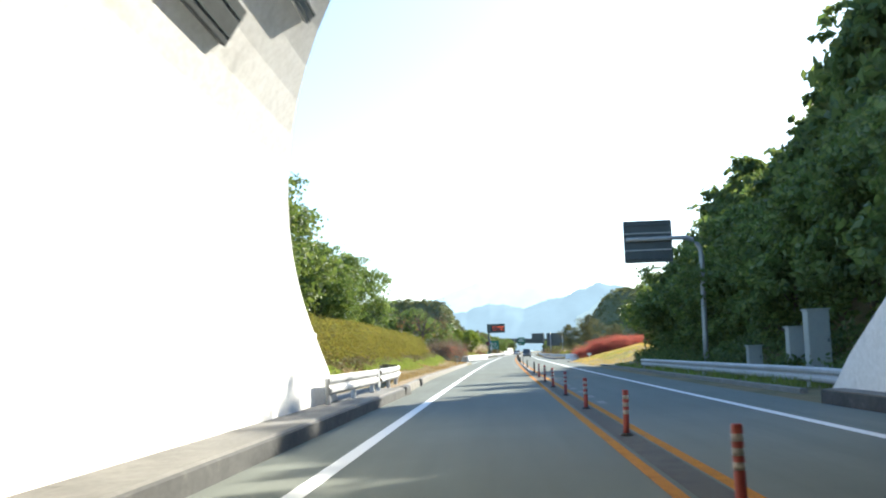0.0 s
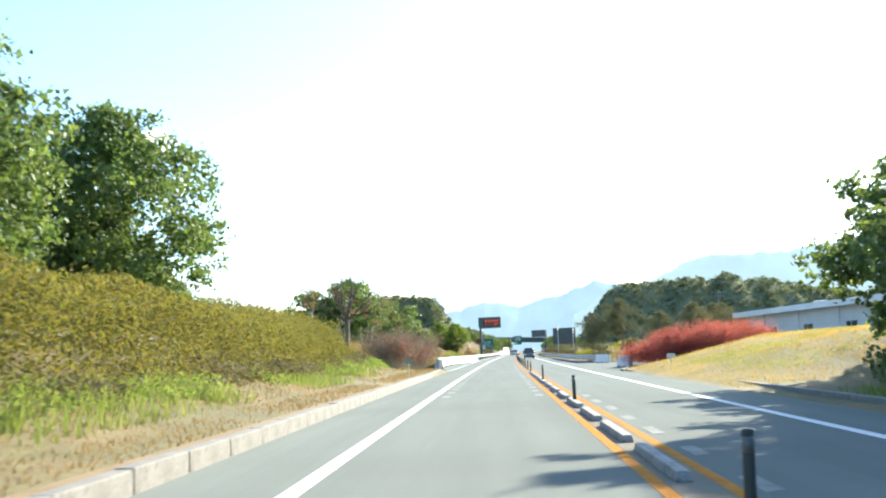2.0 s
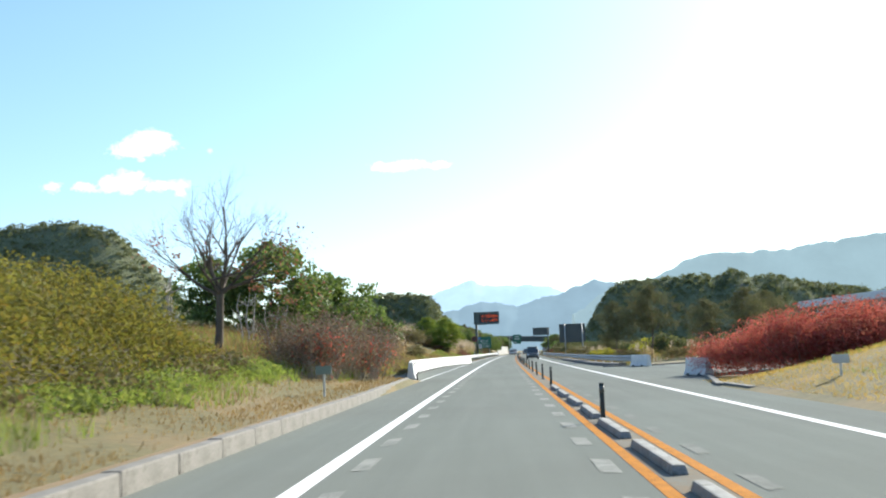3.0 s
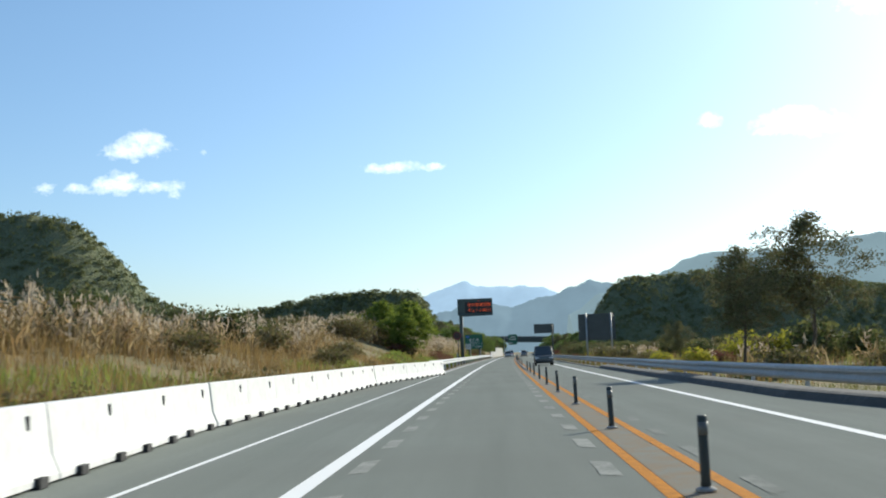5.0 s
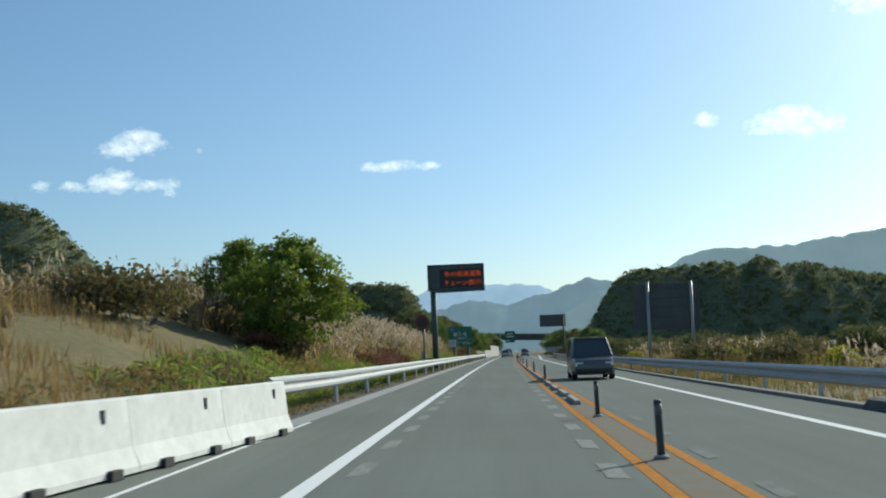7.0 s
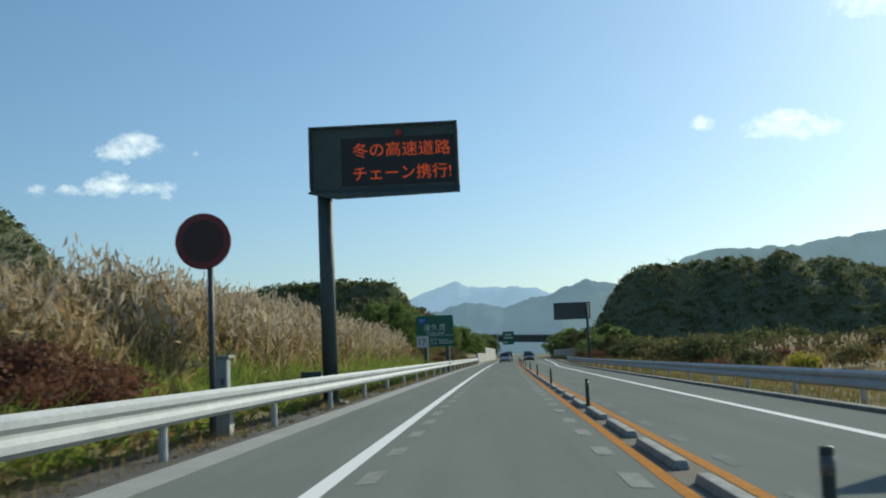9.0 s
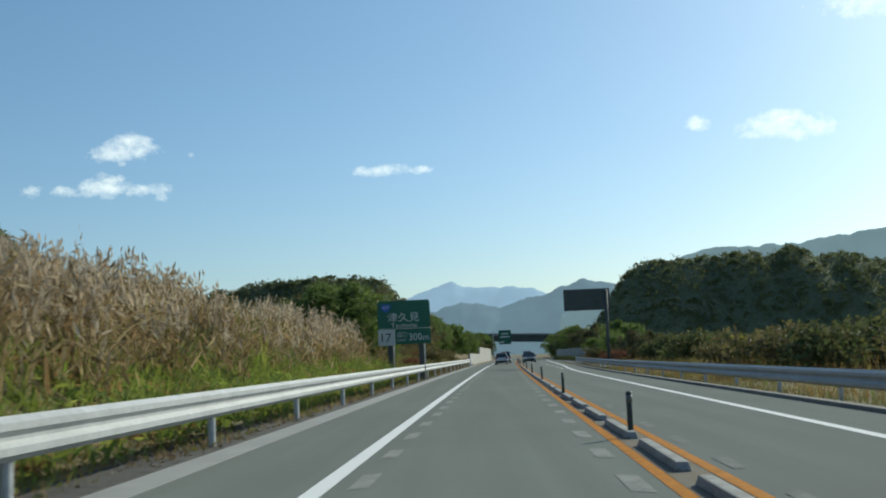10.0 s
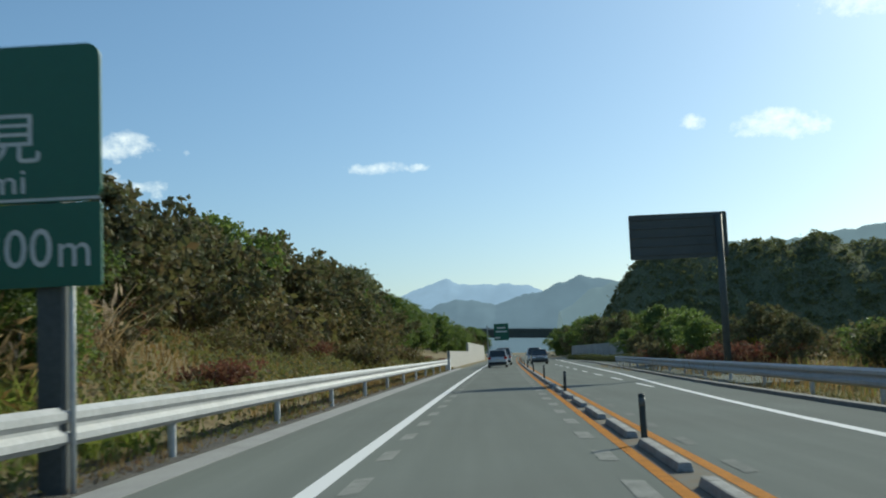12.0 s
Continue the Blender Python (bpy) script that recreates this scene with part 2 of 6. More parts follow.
SIGN_BACK = surface("sign_back_aluminium", (0.060, 0.068, 0.068), (0.095, 0.105, 0.105), 0.8, 14, 0.6, 0.2, relief=0.04)
BLACK = plain("matt_black", (0.02, 0.02, 0.021), 0.6)
RUBBER = plain("rubber", (0.025, 0.025, 0.026), 0.8)
SIGN_GREEN = plain("sign_green", (0.010, 0.105, 0.062), 0.45)
SIGN_WHITE = plain("sign_white", (0.56, 0.57, 0.55), 0.5)
SIGN_SAGE = plain("grey_green_board", (0.20, 0.26, 0.22), 0.6)
SIGN_BLUE = plain("sign_blue", (0.02, 0.10, 0.42), 0.45)
# round sign's rim and face: colours darkened to hold its backlit shade
BACKLIT_RED = plain("backlit_sign_red", (0.16, 0.03, 0.03), 0.55)
BACKLIT_FACE = plain("backlit_sign_face", (0.055, 0.028, 0.024), 0.6)
LED = plain("lit_diodes", (0.9, 0.12, 0.02), 0.5, emit=(1.0, 0.10, 0.015), power=0.22)
BEACON = plain("beacon_lens", (0.35, 0.05, 0.03), 0.4)
POLE_RED = plain("red_rubber_post", (0.30, 0.05, 0.038), 0.6)
# later posts and their bands: backlit shade is put into these dark tones
POLE_BACKLIT = plain("backlit_dark_rubber_post", (0.035, 0.045, 0.04), 0.6)
BAND_WHITE = plain("reflective_band", (0.40, 0.36, 0.33), 0.5)
BAND_BACKLIT = plain("backlit_reflective_band", (0.11, 0.12, 0.115), 0.5)
CABINET = plain("cabinet_paint", (0.30, 0.33, 0.32), 0.5)
POST_WHITE = plain("white_post_paint", (0.62, 0.63, 0.61), 0.5)
CAR_GLASS = plain("dark_glass", (0.055, 0.065, 0.07), 0.06)
CAR_GLASS.node_tree.nodes["Principled BSDF"].inputs["Specular IOR Level"].default_value = 0.6
BARK = surface("bark", (0.07, 0.055, 0.04), (0.15, 0.12, 0.09), 3.0, 25, 0.95, relief=0.6)
PALE_BARK = surface("pale_bark", (0.26, 0.23, 0.19), (0.42, 0.39, 0.33), 3.0, 25, 0.95, relief=0.4)
BRIDGE_STEEL = surface("bridge_girder_paint", (0.045, 0.055, 0.05), (0.075, 0.085, 0.08), 0.2, 4, 0.6)
ROOF = surface("pale_metal_roof", (0.50, 0.52, 0.54), (0.62, 0.64, 0.66), 0.3, 6, 0.5, relief=0.03)
RENDER_WALL = surface("rendered_wall", (0.44, 0.45, 0.46), (0.56, 0.57, 0.58), 0.4, 8, 0.85, relief=0.05)
L_OAK = leaf("evergreen_leaf", ((0.072, 0.118, 0.042), (0.118, 0.178, 0.062), (0.190, 0.240, 0.095), (0.100, 0.150, 0.060)), 0.48, 0.5, gloss=0.45)
L_BRIGHT = leaf("bright_leaf", ((0.110, 0.165, 0.040), (0.170, 0.240, 0.060), (0.260, 0.300, 0.090), (0.140, 0.190, 0.055)), 0.48)
L_MID = leaf("broad_leaf", ((0.088, 0.145, 0.046), (0.135, 0.205, 0.064), (0.210, 0.260, 0.095), (0.105, 0.160, 0.056)), 0.45, 0.5, (1.2, 1.2, 0.75), 0.4)
L_OLIVE = leaf("olive_leaf", ((0.105, 0.118, 0.058), (0.155, 0.165, 0.085), (0.215, 0.195, 0.110), (0.150, 0.120, 0.072)), 0.25, glow=(1.1, 1.08, 0.85))
L_DARK = leaf("shaded_wood_leaf", ((0.075, 0.125, 0.060), (0.120, 0.178, 0.080), (0.180, 0.230, 0.100), (0.092, 0.142, 0.066)), 0.5, 0.55, gloss=0.35)
L_HEDGE = leaf("hedge_leaf", ((0.155, 0.148, 0.048), (0.215, 0.200, 0.064), (0.170, 0.182, 0.060), (0.235, 0.175, 0.060)), 0.42)
L_RED = leaf("red_leaf", ((0.42, 0.085, 0.080), (0.52, 0.14, 0.12), (0.36, 0.15, 0.11), (0.47, 0.11, 0.11)), 0.42, glow=(1.15, 1.1, 0.9))
L_RUST = leaf("rust_leaf", ((0.27, 0.115, 0.085), (0.34, 0.18, 0.115), (0.24, 0.15, 0.095), (0.42, 0.10, 0.085)), 0.35, glow=(1.15, 1.1, 0.9))
L_MAUVE = leaf("faded_leaf", ((0.17, 0.13, 0.10), (0.23, 0.18, 0.15), (0.15, 0.14, 0.09), (0.20, 0.14, 0.12)), 0.35, glow=(1.1, 1.05, 0.9))
L_YELLOW = leaf("yellow_leaf", ((0.26, 0.27, 0.05), (0.36, 0.33, 0.07), (0.20, 0.23, 0.05)), 0.45)
L_GRASS = leaf("green_grass", ((0.150, 0.215, 0.065), (0.215, 0.295, 0.090), (0.290, 0.325, 0.125), (0.170, 0.225, 0.075)), 0.45)
L_STRAW = leaf("dry_grass", ((0.29, 0.215, 0.105), (0.38, 0.285, 0.145), (0.23, 0.165, 0.08), (0.33, 0.205, 0.095)), 0.35, glow=(1.15, 1.08, 0.85))
L_MOWN = leaf("mown_grass", ((0.42, 0.28, 0.10), (0.50, 0.36, 0.14), (0.38, 0.33, 0.11), (0.46, 0.29, 0.10)), 0.5, glow=(1.15, 1.1, 0.85))
L_DULLRED = leaf("dull_red_leaf", ((0.19, 0.085, 0.062), (0.24, 0.125, 0.090), (0.16, 0.105, 0.065), (0.27, 0.090, 0.072)), 0.32, glow=(1.1, 1.05, 0.9))
L_REED = leaf("reed_blade", ((0.37, 0.285, 0.175), (0.52, 0.42, 0.28), (0.15, 0.115, 0.062), (0.41, 0.285, 0.165), (0.20, 0.17, 0.085)), 0.42, 0.75, (1.1, 1.05, 0.9))
L_PLUME = leaf("reed_plume", ((0.50, 0.42, 0.33), (0.60, 0.52, 0.43), (0.40, 0.31, 0.23)), 0.4, 0.9, (1.1, 1.05, 0.95))
L_SAGE = leaf("sage_leaf", ((0.15, 0.165, 0.095), (0.22, 0.235, 0.15), (0.13, 0.14, 0.06), (0.20, 0.17, 0.09)), 0.35)
L_FAR = leaf("far_wood_leaf", ((0.135, 0.165, 0.090), (0.170, 0.195, 0.100), (0.215, 0.215, 0.110), (0.150, 0.165, 0.088)), 0.34, 1.0, (1.1, 1.1, 0.9))
L_SHRUBGREEN = leaf("dull_green_leaf", ((0.075, 0.100, 0.048), (0.115, 0.140, 0.065), (0.165, 0.170, 0.085), (0.120, 0.110, 0.062)), 0.32, glow=(1.15, 1.15, 0.8))
L_SHRUB = leaf("shrub_leaf", ((0.115, 0.118, 0.052), (0.180, 0.170, 0.078), (0.245, 0.205, 0.115), (0.165, 0.118, 0.072)), 0.28, glow=(1.1, 1.08, 0.85))
FOREST_NEAR = forest_material("wooded_slope", ((0.140, 0.170, 0.105), (0.175, 0.200, 0.118), (0.210, 0.215, 0.125)))
# haze on the ranges: blue base colour plus emission, no real air between
FAR_HAZE = haze_material("far_range", (0.30, 0.41, 0.53), 1.06)
MID_HAZE = haze_material("middle_range", (0.195, 0.27, 0.325), 0.84)
SIDE_HAZE = haze_material("side_range", (0.20, 0.27, 0.30), 0.94)


# ---- building helpers ----
def link_mesh(name, me, material, parent=None, label=""):
    me.materials.append(material)
    ob = new(name, me)
    if parent is not None:
        ob.parent = parent
    if label:
        ob["label"] = label
    return ob


def part(name, bm, material, parent=None, label="", smooth=False):
    """One mesh object from a bmesh."""
    me = bpy.data.meshes.new(name)
    bmesh.ops.recalc_face_normals(bm, faces=bm.faces)
    bm.to_mesh(me)
    bm.free()
    if smooth:
        me.polygons.foreach_set("use_smooth", [True] * len(me.polygons))
    return link_mesh(name, me, material, parent, label)


def arrays(name, verts, faces, material, parent=None, smooth=False):
    """One mesh object from numpy vertices and equal-sided faces."""
    me = bpy.data.meshes.new(name)
    verts, faces = np.asarray(verts, np.float32), np.asarray(faces, np.int32)
    k = faces.shape[1]
    me.vertices.add(len(verts))
    me.vertices.foreach_set("co", verts.ravel())
    me.loops.add(faces.size)
    me.loops.foreach_set("vertex_index", faces.ravel())
    me.polygons.add(len(faces))
    me.polygons.foreach_set("loop_start", np.arange(len(faces), dtype=np.int32) * k)
    me.polygons.foreach_set("use_smooth", np.full(len(faces), bool(smooth)))
    me.update(calc_edges=True)
    return link_mesh(name, me, material, parent)


def empty(name, m):
    e = new(name)
    e.empty_display_size = 0.2
    e.matrix_world = m
    return e


def box(bm, x0, x1, y0, y1, z0, z1, bevel=0.0):
    made = bmesh.ops.create_cube(bm, size=1.0)["verts"]
    for v in made:
        v.co = Vector(((x0 + x1) / 2 + v.co.x * (x1 - x0), (y0 + y1) / 2 + v.co.y * (y1 - y0), (z0 + z1) / 2 + v.co.z * (z1 - z0)))
    if bevel:
        edges = {e for v in made for e in v.link_edges}
        bmesh.ops.bevel(bm, geom=list(edges), offset=bevel, segments=2, affect="EDGES", profile=0.6)
    return bm


def boxed(*a, **k):
    return box(bmesh.new(), *a, **k)


def tube(bm, points, radii, sides=8, caps=True):
    """A tapered tube along points."""
    rings = []
    pts = [Vector(p) for p in points]
    for i, p in enumerate(pts):
        d = (pts[min(i + 1, len(pts) - 1)] - pts[max(i - 1, 0)]).normalized()
        a = d.orthogonal().normalized() if abs(d.z) < 0.99 else Vector((1, 0, 0))
        b = d.cross(a).normalized()
        a = b.cross(d).normalized()
        rings.append([bm.verts.new(p + (a * math.cos(2 * math.pi * k / sides) + b * math.sin(2 * math.pi * k / sides)) * radii[i]) for k in range(sides)])
    for r0, r1 in zip(rings, rings[1:]):
        for k in range(sides):
            bm.faces.new((r0[k], r0[(k + 1) % sides], r1[(k + 1) % sides], r1[k]))
    if caps:
        bm.faces.new(rings[0][::-1])
        bm.faces.new(rings[-1])
    return bm


def sweep(bm, profile, stations, closed=True):
    """A section (across, up) carried along stations (u, s, z), following the road's bend."""
    rings = []
    for u, s, z in stations:
        rings.append([bm.verts.new((u + a + bend(s), s, z + h)) for a, h in profile])
    k = len(profile)
    for r0, r1 in zip(rings, rings[1:]):
        for i in range(k if closed else k - 1):
            bm.faces.new((r0[i], r0[(i + 1) % k], r1[(i + 1) % k], r1[i]))
    if closed:
        bm.faces.new(rings[0])
        bm.faces.new(rings[-1][::-1])
    return bm


def steps(a, b, n):
    return [a + (b - a) * i / n for i in range(n + 1)]


def lettering(name, text, size, width, material, parent, x, z, y=0.0, extrude=0.006, squeeze=1.0):
    """Raised lettering as a mesh, set with its lower left corner at (x, y, z) on an upright face; width squeezes it to fit."""
    cu = bpy.data.curves.new(name, "FONT")
    cu.body, cu.size, cu.extrude, cu.resolution_u = text, 1.0, 0.0, 3
    tmp = new(name + "_curve", cu)
    bpy.context.view_layer.update()
    me = bpy.data.meshes.new_from_object(tmp.evaluated_get(bpy.context.evaluated_depsgraph_get()))
    bpy.data.objects.remove(tmp)
    co = np.array([v.co[:] for v in me.vertices])
    lo, hi = co.min(0), co.max(0)
    fx, fz = width / (hi[0] - lo[0]), size / (hi[1] - lo[1])
    out = np.stack([x + (co[:, 0] - lo[0]) * fx, np.full(len(co), y), z + (co[:, 1] - lo[1]) * fz], 1)
    me.vertices.foreach_set("co", out.astype(np.float32).ravel())
    me.update()
    me.materials.clear()
    return link_mesh(name, me, material, parent)


# ---- the ground ----
def ground_height(u, s):
    """Verges and banks either side of the level carriageway."""
    wob = noise.noise(Vector((u * 0.09, s * 0.05, 0.0))) * 0.5 + noise.noise(Vector((u * 0.35, s * 0.3, 4.0))) * 0.14
    if -3.85 <= u <= 6.5:
        return -0.06
    if u < 0:
        d = -u
        a = lerp(d, (3.85, 4.1, 5.4, 8, 12, 20, 40, 90, 200), (0.16, 0.24, 0.31, 1.0, 2.1, 3.0, 3.8, 6, 4))
        b = lerp(d, (3.85, 6.6, 8, 12, 20, 40, 90, 200), (-0.06, -0.06, 0.5, 1.9, 2.6, 3.2, 5, 4))
        c = lerp(d, (3.85, 4.1, 5.6, 7.0, 9.5, 13, 20, 40, 90, 200), (-0.06, -0.05, 0.0, 0.55, 1.8, 3.1, 3.6, 3.6, 5, 4))
        e = lerp(d, (3.85, 5.6, 9.0, 14, 25, 60, 200), (-0.06, 0.05, 0.9, 2.2, 4.5, 5, 5))
        a2 = lerp(d, (3.85, 4.1, 5.4, 6.5, 8.3, 12, 20, 40, 90, 200), (0.16, 0.24, 0.36, 0.8, 1.6, 2.4, 3.0, 3.8, 6, 4))
        a += (a2 - a) * lerp(s, (98, 106), (0, 1))
        w1, w2, w3 = lerp(s, (126, 134), (0, 1)), lerp(s, (196, 214), (0, 1)), lerp(s, (330, 380), (0, 1))
        z = a * (1 - w1) + b * w1
        z = z * (1 - w2) + c * w2
        z = z * (1 - w3) + e * w3
        z *= lerp(s, (560, 800), (1, 0.25))
        edge = min(1.0, max(0.0, (d - 5.5) / 4))
    else:
        a = lerp(u, (6.5, 7.8, 8.0, 9.6, 11, 14, 20, 30, 60, 200), (-0.06, -0.05, -0.04, -0.02, 0.2, 2.2, 6.5, 12.0, 15, 10))
        m = lerp(u, (6.5, 6.9, 9, 14, 20, 26, 40, 200), (-0.06, 0.05, 0.5, 1.65, 1.85, 1.2, 0.4, 0.5))
        b = lerp(u, (6.5, 25, 32, 60, 200), (-0.06, -0.07, 0.0, 0.3, 0.5))
        c = lerp(u, (6.5, 6.7, 7.6, 9, 14, 60, 200), (-0.06, -0.02, -0.12, -0.15, 0.1, 0.3, 0.5))
        w0, w1, w2 = lerp(s, (80, 96), (0, 1)), lerp(s, (111, 118), (0, 1)), lerp(s, (152, 168), (0, 1))
        z = a * (1 - w0) + m * w0
        z = z * (1 - w1) + b * w1
        z = z * (1 - w2) + c * w2
        edge = min(1.0, max(0.0, (u - 9) / 5)) * lerp(s, (104, 114, 160, 172), (1, 0, 0, 1))
    return z + wob * edge


US = [-4800, -2500, -1200, -600, -300, -150, -90, -60, -45, -34, -27, -22, -18.5, -16, -14, -12.5, -11, -10, -9, -8.2, -7.5, -6.9, -6.3, -5.7, -5.2, -4.7, -4.25, -3.95, -3.8,
      1.8, 6.4, 6.55, 6.9, 7.3, 7.8, 8.2, 8.8, 9.5, 10.3, 11.2, 12.2, 13.4, 15, 17, 19.5, 23, 27, 33, 42, 60, 90, 150, 300, 600, 1200, 2500, 4800]
SS = [-300, -150, -80] + list(np.arange(-40, 440, 2.0)) + list(np.arange(440, 700, 10.0)) + [720, 800, 950, 1200, 1600, 2200, 3000, 4000, 4800]
gv = []
for s in SS:
    for u in US:
        gv.append((u + bend(min(s, 1200)), s, ground_height(max(-200, min(200, u)), s)))
nu = len(US)
gf = [(j * nu + i, j * nu + i + 1, (j + 1) * nu + i + 1, (j + 1) * nu + i) for j in range(len(SS) - 1) for i in range(nu - 1)]
tagged(arrays("ground", gv, gf, GROUND, smooth=True), "brown and green autumn verge of grass and earth", "ground", kind="structure")


def strip(name, u0, u1, s0, s1, z, material, thick=0.0, du=None):
    """A flat band along the road; du(s) shifts it sideways."""
    n = max(1, int((s1 - s0) / 6))
    vs, fs = [], []
    for s in steps(s0, s1, n):
        k = du(s) if du else 0.0
        vs += [(u0 + k + bend(s), s, z), (u1 + k + bend(s), s, z)]
    fs = [(2 * i, 2 * i + 1, 2 * i + 3, 2 * i + 2) for i in range(n)]
    ob = arrays(name, vs, fs, material)
    if thick:
        sol = ob.modifiers.new("thickness", "SOLIDIFY")
        sol.thickness, sol.offset = thick, -1
    return ob


ROAD_END = 900.0
tagged(strip("road", -3.95, 6.6, -60, ROAD_END, 0.0, ASPHALT, 0.3), "grey worn asphalt two-lane expressway", "road", kind="structure")
tagged(strip("side_road", -7.2, -3.95, 131, 205, -0.005, ASPHALT, 0.2), "grey asphalt emergency bay beside the lane", "road", kind="structure")
SLIP = [(6.6, 111.5), (8.3, 122.5), (12, 126), (19, 129), (25.5, 132), (25.5, 162), (21, 162), (15, 153.5), (9.2, 148), (8.0, 150), (6.6, 160)]
sb = bmesh.new()
sb.faces.new([sb.verts.new((u + bend(s), s, -0.005)) for u, s in SLIP])
slip = link_mesh("slip_road", bpy.data.meshes.new("slip_road"), ASPHALT)
bmesh.ops.triangulate(sb, faces=sb.faces)
sb.to_mesh(slip.data)
sb.free()
tagged(slip, "pale grey asphalt side road leading to a low building", "road", kind="structure")
tagged(strip("ramp", 6.6, 14, 352, 520, -0.005, ASPHALT, 0.2, lambda s: 0.0), "grey asphalt merging ramp", "road", kind="structure")


def widen(s):
    return lerp(s, (338, 352, 372, 415, 480), (0, 0.3, 0.95, 1.6, 2.4))


marks = [("lane_edge_line", -2.10, -1.88, -60, ROAD_END, WHITE_PAINT, "white painted lane edge line", None),
         ("median_line", 1.455, 1.60, -60, ROAD_END, ORANGE_PAINT, "worn orange no-overtaking line", None),
         ("median_line", 2.06, 2.205, -60, ROAD_END, ORANGE_PAINT, "worn orange no-overtaking line", None),
         ("far_edge_line", 4.95, 5.15, -60, 480, WHITE_PAINT, "white painted carriageway edge line", widen),
         ("shoulder_line", -3.95, -3.86, 126, 206, WHITE_PAINT, "thin white shoulder line", None)]
for nm, u0, u1, s0, s1, mat, lab, du in marks:
    tagged(strip(nm, u0, u1, s0, s1, 0.004, mat, 0.0, du), lab, "road marking", kind="structure")


def dashes(name, u0, u1, s0, s1, step, length, material, lab, skew=0.0):
    vs, fs = [], []
    s, i = s0, 0
    rnd = random.Random(5)
    while s < s1:
        k = rnd.uniform(-0.02, 0.02)
        ln = length * rnd.uniform(0.85, 1.1)
        b0, b1 = bend(s), bend(s + ln)
        vs += [(u0 + k + b0, s, 0.005), (u1 + k + b0, s + skew, 0.005), (u1 + k + b1, s + ln + skew, 0.005), (u0 + k + b1, s + ln, 0.005)]
        fs.append((4 * i, 4 * i + 1, 4 * i + 2, 4 * i + 3))
        i += 1
        s += step
    return tagged(arrays(name, vs, fs, material), lab, "road marking", kind="structure")


tagged(strip("median_strip", 1.66, 2.02, -60, 61, 0.006, GRAVEL), "dark seam strip between the orange lines", "road", kind="structure")
tagged(strip("median_strip", 1.61, 2.05, 61, 450, 0.003, MEDIAN), "dusty orange-stained strip between the orange lines", "road", kind="structure")
dashes("worn_mark", -1.69, -1.48, 84.05, 420, 3.285, 1.3, OLD_PAINT, "faded pale dashes beside the edge line", 0.15)
dashes("worn_mark", 1.07, 1.29, 83.15, 420, 3.285, 1.3, OLD_PAINT, "faded pale dashes beside the orange line", -0.15)
dashes("worn_mark", 2.33, 2.53, 25.5, 84, 3.285, 1.3, OLD_PAINT, "pale dashes beside the orange line", 0.15)
dashes("worn_mark", 2.34, 2.52, 84.6, 420, 3.285, 1.2, FAINT_PAINT, "faded pale dashes beside the orange line", 0.15)
dashes("ramp_dash", 4.78, 4.92, 352, 420, 9.0, 4.0, WHITE_PAINT, "white dashes at the ramp mouth")
tagged(strip("gutter", -4.50, -3.955, 205, 420, 0.006, GUTTER, 0.15), "pale concrete gutter strip along the shoulder", "gutter", kind="structure")

tagged(strip("gravel_strip", -5.5, -4.52, 205, 420, 0.012, GRAVEL, 0.1), "dark gravel under the guard rail", "gravel", kind="structure")

# kerbs, stone by stone along the near verge
kerb_row = tagged(new("kerb"), "weathered concrete kerb with moss", "kerb", kind="structure")
kb = bmesh.new()
box(kb, -0.10, 0.12, -0.985, 0.985, -0.10, 0.265, 0.03)
kerb_piece = part("kerb_stone", kb, KERB, kerb_row)
kerb_mesh = kerb_piece.data
for i, s in enumerate(np.arange(35, 127, 2.0)):
    o = kerb_piece if i == 0 else new("kerb_stone", kerb_mesh)
    o.parent = kerb_row
    off = lerp(s, (37, 55, 110, 127), (0.55, 0.15, 0.0, -0.35))
    o.matrix_local = at(-3.92 + off, s + 1, random.uniform(-0.012, 0.012) + lerp(s, (35, 47), (0.02, 0)), random.uniform(-0.3, 0.3))
far_kerb = tagged(new("kerb"), "low dark concrete kerb along the far verge", "kerb", kind="structure")
kb = bmesh.new()
box(kb, -0.10, 0.12, -1.985, 1.985, -0.1, 0.085, 0.025)
fk = part("kerb_stone", kb, KERB, far_kerb)
far_line = [(lerp(s, (28, 90, 112, 160, 338, 352, 372, 415), (7.75, 7.75, 6.75, 6.75, 6.75, 6.9, 7.4, 8.6)), s, 0.0) for s in np.arange(28, 440, 4.0) if not (109 < s < 146 or 146 <= s < 203)]
for line in (((6.7, 111.5), (8.4, 122.5), (12.1, 125.8), (19, 128.8)), ((7.9, 148.5), (9.2, 148.2), (15, 153.7), (21, 162.2))):
    for (u0, s0), (u1, s1) in zip(line, line[1:]):
        far = math.hypot(u1 - u0, s1 - s0)
        for k in range(max(1, round(far / 4))):
            f = (k + 0.5) / max(1, round(far / 4))
            far_line.append((u0 + (u1 - u0) * f, s0 + (s1 - s0) * f - 2, math.degrees(math.atan2(u0 - u1, s1 - s0))))
for i, (u, s, turn) in enumerate(far_line):
    o = fk if i == 0 else new("kerb_stone", fk.data)
    o.parent = far_kerb
    o.matrix_local = at(u, s + 2, 0.0, turn)
# berm: the shade on its backlit face is put into the near-black colour
bm = bmesh.new()
sweep(bm, [(-0.12, -0.05), (0.02, 0.17), (0.12, 0.21), (0.55, 0.23), (0.62, -0.05)], [(lerp(x, (149, 156), (7.6, 6.72)), x, 0) for x in steps(149, 204, 14)])
tagged(part("verge_berm", bm, DARK_CONCRETE), "asphalt berm along the far verge, shade put into its dark colour", "kerb", kind="structure")

